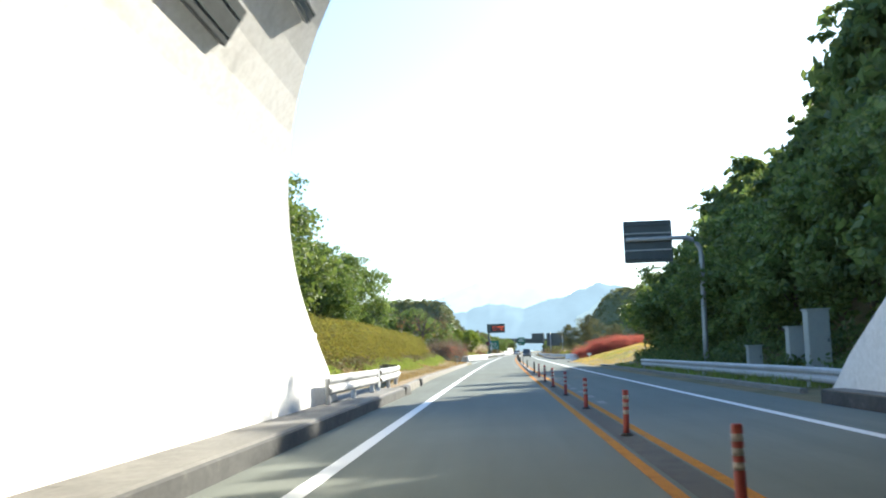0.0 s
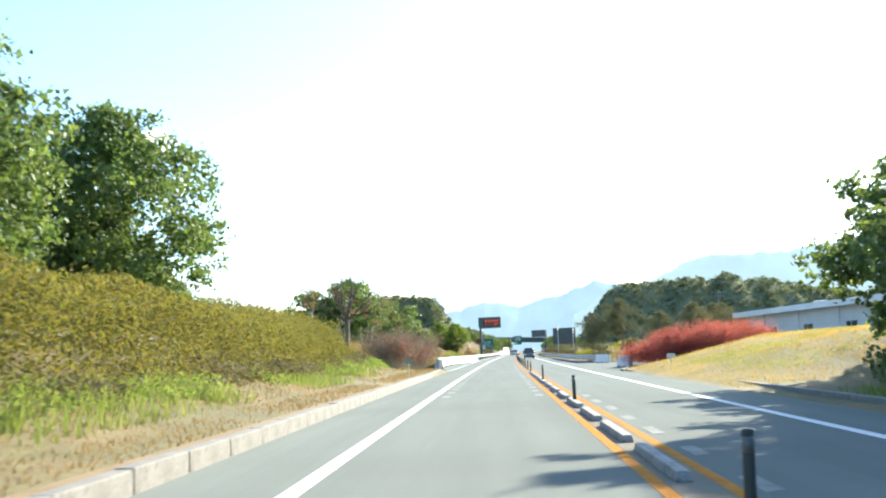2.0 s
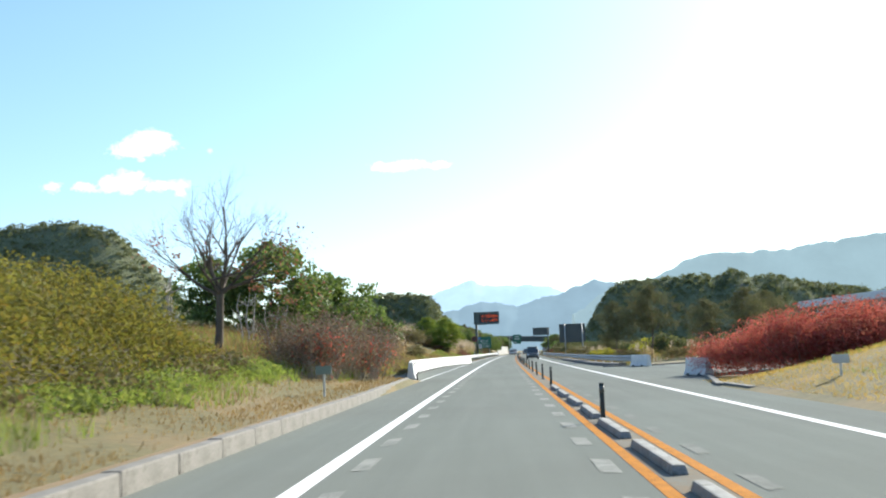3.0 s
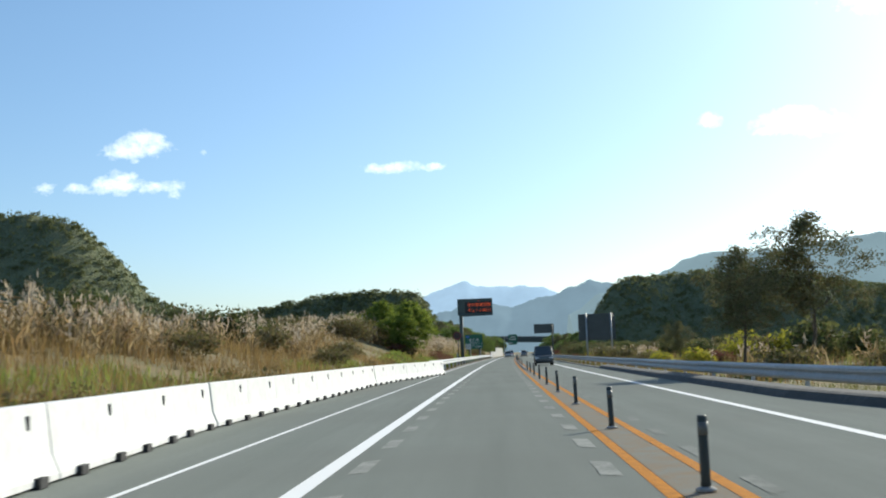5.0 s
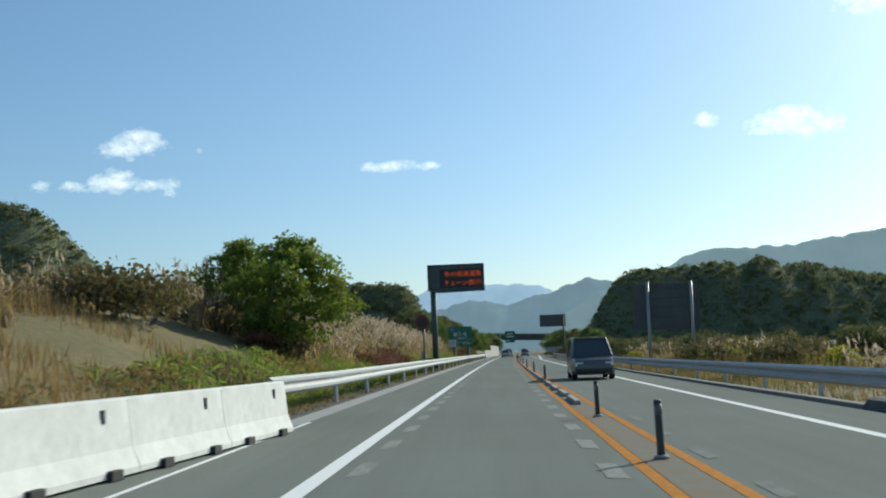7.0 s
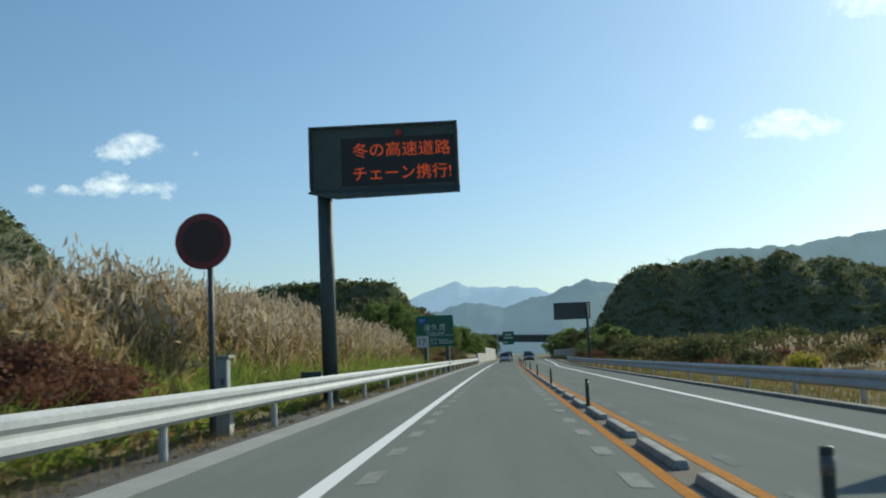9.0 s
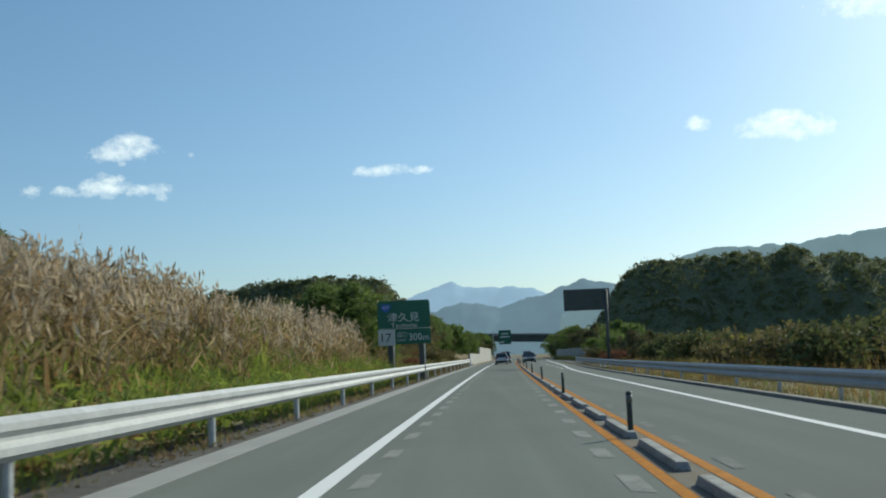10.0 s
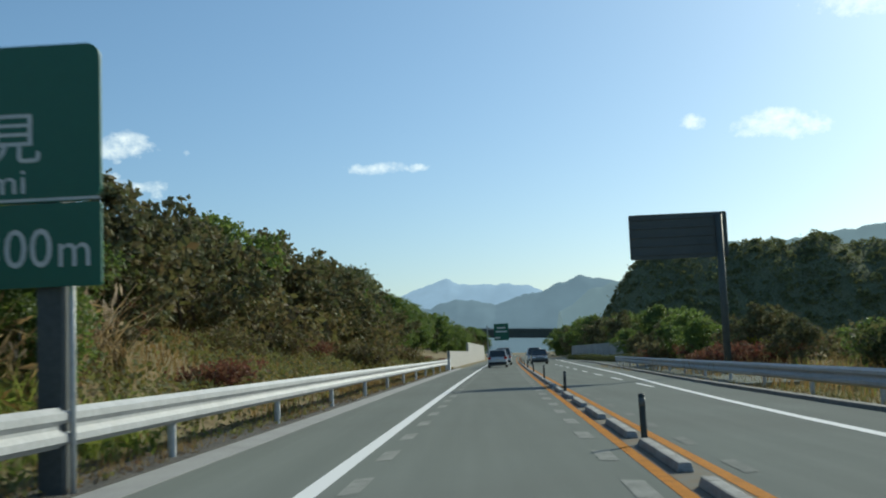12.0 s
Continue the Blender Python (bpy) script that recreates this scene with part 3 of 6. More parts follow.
# earth and stones where the walkway of the tunnel ends
tagged(strip("verge", -0.62, -0.05, 35.2, 127, 0.235, DIRT, 0.2, lambda s: -3.92 + lerp(s, (37, 55, 110, 127), (0.55, 0.15, 0.0, -0.35))), "bare orange-brown earth behind the kerb", "verge", kind="structure")
for u, s, w, d, h, lab in ((-3.22, 35.9, 0.34, 1.7, 0.30, "black mossy concrete end block of the walkway"), (-3.42, 45.6, 0.22, 0.4, 0.31, "dark weathered stone at the kerb")):
    kb = bmesh.new()
    box(kb, -w / 2, w / 2, -d / 2, d / 2, -0.05, h, 0.05)
    for v in kb.verts:
        v.co += Vector((noise.noise(v.co * 3.1 + Vector((s, 0, 0))), noise.noise(v.co * 2.3 + Vector((0, s, 0))), noise.noise(v.co * 2.7))) * 0.05
    st = tagged(part("end_stone", kb, DARK_CONCRETE if d > 1 else STAINED), lab, "stone")
    st.matrix_world = at(u, s, 0.0)


# ---- tunnel mouth: a slanting collar of pale concrete ----
def tunnel():
    t = tagged(new("tunnel_portal"), "pale curved concrete tunnel mouth with slanting edge", "tunnel", kind="structure")
    cu, rad = 1.6, 5.62

    def ring(r):
        pts = [(cu - r, -0.3), (cu - r, 1.0), (cu - r, 2.0)]
        pts += [(cu - r * math.cos(a), 2.0 + r * math.sin(a)) for a in steps(0, math.pi, 40)[1:-1]]
        return pts + [(cu + r, 2.0), (cu + r, 1.0), (cu + r, -0.3)]

    inner, outer = ring(rad), ring(rad + 0.55)

    def edge(u, z):
        h = max(z, 0)
        return 27.6 - 2.3 * h + 0.04 * h * h - 0.25 * (u + 4.1)

    bm = bmesh.new()
    rows = []
    for k, prof in ((0, inner), (1, outer)):
        line = []
        for u, z in prof:
            e = edge(u, z)
            line.append([bm.verts.new((u + bend(s), s, z)) for s in steps(-40, e, 10)])
        rows.append(line)
    for line, flip in ((rows[0], False), (rows[1], True)):
        for a, b in zip(line, line[1:]):
            for i in range(10):
                bm.faces.new((a[i], b[i], b[i + 1], a[i + 1]))
    for i in range(len(inner) - 1):
        bm.faces.new((rows[0][i][-1], rows[0][i + 1][-1], rows[1][i + 1][-1], rows[1][i][-1]))
    part("lining", bm, LINING, t, smooth=False)
    # closing wall far behind the camera
    bm = bmesh.new()
    vs = [bm.verts.new((u, -39.5, z)) for u, z in inner]
    bm.faces.new(vs)
    part("back_wall", bm, CONCRETE, t)
    # walkway ledge along the foot of the wall
    for u0, u1, e, lab in ((-4.6, -3.12, 35.0, "stained raised walkway kerb"), (6.75, 7.9, 23.0, "stained raised walkway kerb")):
        bm = bmesh.new()
        sweep(bm, [(u0, 0.0), (u1, 0.0), (u1, 0.26), (u1 - 0.05 if u0 < 0 else u1, 0.30), (u0, 0.30)], [(0, s, -0.02) for s in steps(-40, e, 12)])
        part("walkway", bm, STAINED, t, lab)
        # separate strip on the kerb face, darker than the walkway top
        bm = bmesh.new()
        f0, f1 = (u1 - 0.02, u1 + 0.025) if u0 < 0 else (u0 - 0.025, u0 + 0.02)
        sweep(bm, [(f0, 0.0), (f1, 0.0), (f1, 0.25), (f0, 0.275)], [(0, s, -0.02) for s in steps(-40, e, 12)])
        part("kerb_face", bm, DARK_CONCRETE, t, "kerb face strip, darker than the walkway")
    return t


tunnel()


def tunnel_fixture(u, s, z, tilt, length, wide, mat, lab):
    """A long shallow housing fixed flat against the curved wall."""
    e = empty("tunnel_lamp", at(u, s, z) @ pose(0, 0, 0, 0, tilt, 0))
    part("housing", boxed(-wide / 2, wide / 2, -length / 2, length / 2, -0.02, 0.18, 0.02), mat, e)
    for k in (-0.25, 0.25):
        part("seam", boxed(wide * k - 0.01, wide * k + 0.01, -length / 2 + 0.02, length / 2 - 0.02, -0.03, -0.019), DARK_STEEL, e, "dark seam")
    return tagged(e, lab, "lamp", "tunnel wall lamps")


tunnel_fixture(-2.93, 10.3, 5.22, -56, 3.8, 0.5, SIGN_BACK, "dark grey switched-off lamp housing on the tunnel wall")
tunnel_fixture(-2.34, 13.0, 5.92, -46, 2.2, 0.2, POST_STEEL, "grey metal lamp tray under the tunnel roof")


# ---- guard rails ----
def w_profile(side):
    pts = [(0.00, 0.0), (0.02, 0.015), (0.075, 0.05), (0.075, 0.11), (0.01, 0.16), (0.01, 0.19), (0.075, 0.24), (0.075, 0.30), (0.02, 0.335), (0.0, 0.35)]
    back = [(a - 0.012, h) for a, h in reversed(pts)]
    return [(a * side, h) for a, h in pts + back]


def guard_rail(line, posts, side, top, foot, lab, seg=7.3, scale=1.0):
    """line(s) gives u; side +1 bulges to the right."""
    e = tagged(new("guard_rail"), lab, "guard rail")
    s0, s1 = posts[0] - 0.4, posts[-1] + 0.4
    prof = [(a, h * 1.22) for a, h in w_profile(side)]
    a = s0
    while a < s1 - 0.1:
        b = min(a + seg, s1)
        n = max(2, int((b - a) / 1.2))
        bm = bmesh.new()
        sweep(bm, prof, [(line(x) , x, top(x) - 0.427) for x in steps(a, b + 0.06, n)])
        part("beam", bm, STEEL, e)
        a = b
    bm = bmesh.new()
    tube(bm, [(0, 0, 0), (0, 0, 1)], [0.065, 0.065], 10)
    first = None
    for s in posts:
        if first is None:
            first = part("post", bm, RAIL_POST, e, smooth=False)
            o = first
        else:
            o = new("post", first.data)
            o.parent = e
        h = top(s) - 0.07 - foot
        o.matrix_local = Matrix.Translation((line(s) - 0.085 * side + bend(s), s, foot)) @ Matrix.Diagonal((1, 1, h, 1))
        bl = bmesh.new()
        box(bl, min(0, -0.07 * side), max(0, -0.07 * side), -0.04, 0.04, -0.05, 0.05)
        bo = part("bracket", bl, RAIL_POST, e)
        bo.matrix_local = Matrix.Translation((line(s) - 0.005 * side + bend(s), s, top(s) - 0.22))
    return e


guard_rail(lambda s: lerp(s, (200, 206, 214, 400, 412), (-5.6, -5.2, -4.72, -4.72, -4.6)), [317.6 + 7.3 * k for k in range(-15, 13)], 1, lambda s: 0.92, -0.12,
           "galvanised corrugated steel guard rail on round posts")
def near_rail(s):
    return lerp(s, (22, 32, 40, 46, 51, 54, 56.5), (-3.72, -3.60, -3.82, -4.35, -5.05, -5.65, -6.3))


guard_rail(near_rail, [23.6, 27.4, 31.0], 1, lambda s: 0.93, 0.2, "galvanised guard rail fixed at the tunnel mouth", 4.0)
flared = guard_rail(near_rail, [32.6, 36.6, 40.6, 44.6, 48.6, 52.6, 56.0], 1, lambda s: lerp(s, (31, 44, 56), (0.93, 0.90, 0.90)), 0.1,
                    "galvanised guard rail with a flared end beside the tunnel", 4.0)
joint = part("joint_plate", boxed(-0.05, 0.03, -0.32, 0.32, 0.40, 0.92, 0.01), POST_STEEL, flared, "dark grey steel joint plate")
joint.matrix_local = at(near_rail(31.8), 31.8, 0.0)
guard_rail(lambda s: lerp(s, (22, 30, 66, 70), (8.2, 8.8, 8.75, 8.75)), [23.5, 27.5, 31.5, 35.5, 39.5, 43.5, 47.5, 51.5, 55.5, 59.5, 63.5, 67.1], -1, lambda s: 0.56, -0.3,
           "galvanised guard rail below the wooded slope", 4.0)
guard_rail(lambda s: lerp(s, (148, 156, 176, 338, 372, 415), (9.9, 8.4, 7.85, 7.85, 8.6, 9.6)), [300.5 + 5.6 * k for k in range(-27, 20)], -1, lambda s: 0.66, -0.2,
           "dull galvanised guard rail along the far verge", 5.6)


# ---- median: rubber posts and low kerb blocks ----
def rubber_post(body, band, lab):
    e = new("delineator_post")
    bm = bmesh.new()
    tube(bm, [(0, 0, 0.012), (0, 0, 0.03), (0, 0, 0.05)], [0.095, 0.09, 0.055], 14)
    part("base", bm, GUTTER if body is POLE_BACKLIT else RUBBER, e, "flat worn foot plate", True)
    bm = bmesh.new()
    tube(bm, [(0, 0, 0.03), (0, 0, 0.1), (0, 0, 0.66), (0, 0, 0.675)], [0.05, 0.045, 0.045, 0.035], 14)
    part("tube", bm, body, e, smooth=True)
    for z, tall in ((0.32, 0.06), (0.43, 0.06), (0.54, 0.06)) if body is POLE_RED else ((0.50, 0.12),):
        bm = bmesh.new()
        tube(bm, [(0, 0, z), (0, 0, z + tall)], [0.0465, 0.0465], 14)
        part("band", bm, band, e, "reflective band", True)
    return tagged(e, lab, "delineator post", "posts along the median")


red_post = rubber_post(POLE_RED, BAND_WHITE, "red rubber delineator post with white bands")
dark_post = rubber_post(POLE_BACKLIT, BAND_BACKLIT, "rubber delineator post with a band, backlit shade in their dark colours")
red_s = [8.5, 16.0, 23.4, 30.6, 37.8, 45.1, 52.1]
dark_s = [60.0, 78.0, 97.4] + [117.0 + 7.9 * k for k in range(0, 5)] + [156.7 + 7.95 * k for k in range(0, 7)] + [228.2, 243.6, 261.5, 279.9, 297.0, 314.3, 331.4, 349.2, 365.0, 382.0, 399.0, 416.0, 433.0, 450.0]
for src, places in ((red_post, red_s), (dark_post, dark_s)):
    for i, s in enumerate(places):
        m = at(1.84, s, 0.004) @ pose(0, 0, 0, random.uniform(-1.5, 1.5), random.uniform(-1.5, 1.5), random.uniform(0, 90))
        if i == 0:
            src.matrix_world = m
        else:
            copy_thing(src, m)

kb = bmesh.new()
box(kb, -0.085, 0.085, -1.65, 1.65, -0.02, 0.092, 0.025)
for v in kb.verts:
    if v.co.z > 0.05:
        v.co.x *= 0.84
        v.co.y -= math.copysign(0.05, v.co.y)
block = part("median_block", kb, BLOCK)
tagged(block, "weathered low concrete kerb block on the median", "kerb block", "blocks along the median")
spots = [62.4 + 4.45 * k for k in range(0, 12)] + [208.9 + 4.405 * k for k in range(0, 58)]
for i, s in enumerate(spots):
    m = at(1.80 + random.uniform(-0.015, 0.015), s + 1.75, 0.012, random.uniform(-0.4, 0.4))
    if i == 0:
        block.matrix_world = m
    else:
        copy_thing(block, m)


# ---- white concrete barrier blocks along the emergency bay ----
def barrier_block():
    e = new("barrier_block")
    prof = [(-0.26, 0.03), (-0.26, 0.10), (-0.215, 0.20), (-0.165, 0.33), (-0.10, 0.90), (-0.08, 0.92), (0.08, 0.92), (0.10, 0.90), (0.165, 0.33), (0.215, 0.20), (0.26, 0.10), (0.26, 0.03)]
    bm = bmesh.new()
    rings = [[bm.verts.new((x * k, y, z)) for x, z in prof] for y, k in ((-1.565, 0.975), (-1.545, 1.0), (1.545, 1.0), (1.565, 0.975))]
    for r0, r1 in zip(rings, rings[1:]):
        for i in range(len(prof)):
            bm.faces.new((r0[i], r0[(i + 1) % len(prof)], r1[(i + 1) % len(prof)], r1[i]))
    bm.faces.new(rings[0])
    bm.faces.new(rings[-1][::-1])
    part("body", bm, WHITEWALL, e)
    for y in (-0.85, 0.85):
        part("foot", boxed(-0.32, 0.33, y - 0.14, y + 0.14, 0.0, 0.12, 0.01), RUBBER, e, "black rubber foot")
    part("lifting_slot", boxed(0.10, 0.142, 0.85, 0.92, 0.64, 0.80, 0.005), BLACK, e, "dark lifting slot")
    return tagged(e, "white-painted concrete barrier block on black feet", "barrier", "barrier blocks along the bay")


def barrier_u(s):
    return lerp(s, (130, 134, 142, 152, 180, 188, 196, 204), (-4.3, -4.6, -5.3, -6.0, -6.0, -5.6, -4.7, -3.85))


bb = barrier_block()
s, first = 131.1, True
while s < 201.5:
    step = 3.14
    slope = (barrier_u(s + step) - barrier_u(s)) / step
    ds = step / math.sqrt(1 + slope * slope)
    mid = s + ds / 2
    m = at(barrier_u(mid), mid, 0.0, -math.degrees(math.atan(slope)))
    if first:
        bb.matrix_world = m
        first = False
    else:
        copy_thing(bb, m)
    s += ds
for u, s, r in ((8.75, 146.3, 24), (8.1, 122.6, 16)):
    m = copy_thing(bb, at(u, s, 0.0, r) @ Matrix.Diagonal((0.85, 0.6, 0.8, 1)))
    m.matrix_world = at(u, s, 0.0, r) @ Matrix.Diagonal((0.85, 0.6, 0.8, 1))
    m["label"] = "white concrete barrier block closing the slip road"


# ---- signs ----
def led_sign():
    e = empty("message_sign", at(-3.35, 269.0, -0.068) @ Matrix.Diagonal((1.07, 1.05, 1.052, 1)))
    part("foundation", boxed(-2.17, -1.27, -0.35, 0.35, -0.2, 0.16, 0.03), STAINED, e)
    bm = bmesh.new()
    tube(bm, [(-1.72, 0, 0.14), (-1.74, 0, 6.5)], [0.215, 0.215], 20)
    part("pole", bm, DARK_STEEL, e, "dark green-grey steel pole", True)
    bm = bmesh.new()
    box(bm, -2.0, -1.44, -0.28, 0.28, 0.16, 0.21, 0.01)
    part("flange", bm, DARK_STEEL, e)
    bm = bmesh.new()
    box(bm, -2.1, 2.1, -0.32, 0.32, 6.12, 7.98, 0.03)
    part("housing", bm, DARK_STEEL, e)
    bm = bmesh.new()
    vs = [(-2.12, -0.33, 6.14), (2.12, -0.33, 6.14), (2.12, -0.56, 5.93), (-1.3, -0.56, 5.87), (-2.12, -0.56, 6.06)]
    a = [bm.verts.new(v) for v in vs]
    b = [bm.verts.new((x, y, z - 0.03)) for x, y, z in vs]
    bm.faces.new(a)
    bm.faces.new(b[::-1])
    for i in range(5):
        bm.faces.new((a[i], a[(i + 1) % 5], b[(i + 1) % 5], b[i]))
    part("lower_visor", bm, DARK_STEEL, e)
    for x0, x1, z0, z1 in ((-2.1, 2.1, 7.93, 7.99), (-2.1, -2.05, 6.2, 7.93), (2.05, 2.1, 6.2, 7.93)):
        part("frame", boxed(x0, x1, -0.42, -0.321, z0, z1, 0.006), DARK_STEEL, e)
    part("display", boxed(-1.20, 2.0, -0.335, -0.322, 6.24, 7.62), BLACK, e, "black diode panel")
    lettering("first_line", "冬の高速道路", 0.42, 2.75, LED, e, -0.86, 7.05, -0.340)
    lettering("second_line", "チェーン携行!", 0.42, 2.75, LED, e, -0.86, 6.38, -0.340)
    bm = bmesh.new()
    tube(bm, [(0.45, -0.32, 7.72), (0.45, -0.42, 7.72)], [0.11, 0.10], 16)
    part("beacon", bm, BEACON, e, "dull red warning beacon", True)
    part("control_box", boxed(-2.52, -1.97, -0.16, 0.16, 0.62, 1.02, 0.02), DARK_STEEL, e)
    part("box_stand", boxed(-2.30, -2.18, -0.06, 0.06, -0.1, 0.62), DARK_STEEL, e)
    return tagged(e, "dark roadside message sign with lit red characters", "message sign")


led_sign()


def rounded_panel(bm, x0, x1, z0, z1, y0, y1, r, n=6):
    pts = []
    for cx, cz, a0 in ((x1 - r, z1 - r, 0), (x0 + r, z1 - r, 90), (x0 + r, z0 + r, 180), (x1 - r, z0 + r, 270)):
        for k in range(n + 1):
            a = radians(a0 + 90 * k / n)
            pts.append((cx + r * math.cos(a), cz + r * math.sin(a)))
    f = [bm.verts.new((x, y0, z)) for x, z in pts]
    b = [bm.verts.new((x, y1, z)) for x, z in pts]
    bm.faces.new(f)
    bm.faces.new(b[::-1])
    for i in range(len(pts)):
        bm.faces.new((f[i], f[(i + 1) % len(pts)], b[(i + 1) % len(pts)], b[i]))
    return bm


def exit_sign():
    e = empty("exit_sign", at(-5.79, 328.0, 0.0))
    for x in (-0.89, 0.97):
        part("post", boxed(x - 0.14, x + 0.14, 0.08, 0.36, -0.1, 4.55, 0.015), SIGN_BACK, e)
        bm = bmesh.new()
        tube(bm, [(x + 0.2, 0.2, -0.1), (x + 0.2, 0.2, 3.0)], [0.035, 0.035], 10)
        part("conduit", bm, RAIL_POST, e, "pale steel conduit", True)
        for z in (2.55, 3.5, 4.4):
            part("clamp", boxed(x - 0.17, x + 0.17, 0.05, 0.10, z - 0.04, z + 0.04), POST_STEEL, e)
    part("panel", rounded_panel(bmesh.new(), -1.60, 1.57, 3.10, 4.82, 0.0, 0.05, 0.16), SIGN_GREEN, e, "dark green sign plate")
    part("lower_panel", rounded_panel(bmesh.new(), -0.56, 1.57, 2.19, 3.085, 0.0, 0.05, 0.03), SIGN_GREEN, e, "dark green distance plate")
    part("number_panel", rounded_panel(bmesh.new(), -1.60, -0.575, 2.14, 3.085, 0.0, 0.05, 0.03), SIGN_WHITE, e, "white exit number plate")
    part("divider", boxed(-1.55, 1.56, -0.004, 0.0, 3.115, 3.145), SIGN_WHITE, e, "white rule")
    lettering("place_name", "津久見", 0.56, 1.92, SIGN_WHITE, e, -1.00, 3.53, -0.005)
    lettering("roman_name", "Tsukumi", 0.27, 1.55, SIGN_WHITE, e, -0.80, 3.20, -0.005)
    lettering("exit_number", "17", 0.50, 0.60, BLACK, e, -1.40, 2.36, -0.005)
    lettering("exit_word", "出口", 0.30, 0.58, SIGN_WHITE, e, -0.44, 2.63, -0.005)
    lettering("exit_word_roman", "EXIT", 0.16, 0.56, SIGN_WHITE, e, -0.43, 2.36, -0.005)
    lettering("distance", "300", 0.42, 0.78, SIGN_WHITE, e, 0.26, 2.40, -0.005)
    lettering("distance_unit", "m", 0.25, 0.34, SIGN_WHITE, e, 1.11, 2.40, -0.005)
    bm = bmesh.new()
    pts = [(-1.34, 4.60), (-0.84, 4.60), (-0.78, 4.52), (-0.86, 4.28), (-1.09, 4.12), (-1.32, 4.28), (-1.40, 4.52)]
    f = [bm.verts.new((x, -0.006, z)) for x, z in pts]
    b = [bm.verts.new((x, 0.0, z)) for x, z in pts]
    bm.faces.new(f)
    bm.faces.new(b[::-1])
    for i in range(len(pts)):
        bm.faces.new((f[i], f[(i + 1) % len(pts)], b[(i + 1) % len(pts)], b[i]))
    part("route_shield", bm, SIGN_BLUE, e, "blue route shield")
    lettering("route_number", "217", 0.17, 0.40, SIGN_WHITE, e, -1.29, 4.34, -0.010)
    return tagged(e, "green exit sign with white lettering on steel posts", "road sign")


exit_sign()


def speed_sign():
    e = empty("round_sign", at(-5.05, 255.4, 0.0))
    bm = bmesh.new()
    tube(bm, [(0, 0, 0.0), (0, 0, 3.3)], [0.055, 0.055], 12)
    part("post", bm, SIGN_BACK, e, smooth=True)
    for nm, r, y0, y1, mat, lab in (("disc", 0.49, -0.09, -0.06, BACKLIT_RED, "dark red sign rim with backlit shade in its colour"), ("face", 0.37, -0.094, -0.088, BACKLIT_FACE, "dark sign face with backlit shade in its colour")):
        bm = bmesh.new()
        tube(bm, [(-0.10, y0, 3.45), (-0.10, y1, 3.45)], [r, r], 40)
        part(nm, bm, mat, e, lab)
    part("housing", boxed(-0.32, 0.12, -0.06, 0.08, 3.22, 3.68, 0.03), DARK_STEEL, e)
    return tagged(e, "round dark speed sign with red rim on a post", "road sign")


speed_sign()


def junction_box(u, s, w, d, h, z0, lab, mat=CABINET):
    e = empty("cabinet", at(u, s, z0))
    part("plinth", boxed(-w / 2 - 0.04, w / 2 + 0.04, -d / 2 - 0.04, d / 2 + 0.04, -0.4, 0.10, 0.01), CONCRETE, e)
    part("body", boxed(-w / 2, w / 2, -d / 2, d / 2, 0.10, h - 0.05, 0.012), mat, e)
    part("door", boxed(-w / 2 + 0.03, w / 2 - 0.03, -d / 2 - 0.012, -d / 2 + 0.002, 0.16, h - 0.1, 0.004), mat, e)
    part("handle", boxed(w / 2 - 0.10, w / 2 - 0.07, -d / 2 - 0.04, -d / 2 - 0.01, h * 0.5, h * 0.5 + 0.12), DARK_STEEL, e, "dark door handle")
    part("cap", boxed(-w / 2 - 0.05, w / 2 + 0.05, -d / 2 - 0.05, d / 2 + 0.05, h - 0.05, h, 0.012), mat, e)
    return tagged(e, lab, "cabinet")


junction_box(-5.2, 256.6, 0.27, 0.25, 1.08, 0.40, "pale grey steel cabinet behind the guard rail")
junction_box(10.5, 45.0, 0.55, 0.5, 1.1, 0.1, "small grey steel cabinet below the wooded slope")
junction_box(10.4, 38.2, 0.60, 0.5, 1.72, 0.1, "grey steel cabinet with panel door below the slope")
junction_box(10.62, 36.4, 0.72, 0.6, 2.25, 0.1, "tall grey steel cabinet with overhanging cap")


def emergency_phone():
    """Pale post beside the flared rail."""
    e = empty("phone_post", at(-5.5, 30.8, 0.2))
    part("body", boxed(-0.24, 0.24, -0.16, 0.16, -0.2, 1.85, 0.03), POST_WHITE, e)
    part("panel", boxed(-0.20, 0.05, -0.168, -0.158, 1.25, 1.65, 0.004), SIGN_BACK, e, "grey inset panel")
    part("band", boxed(-0.20, 0.05, -0.168, -0.158, 0.95, 1.12, 0.004), SIGN_GREEN, e, "green band")
    return tagged(e, "pale post with green band beside the guard rail", "roadside post")


emergency_phone()


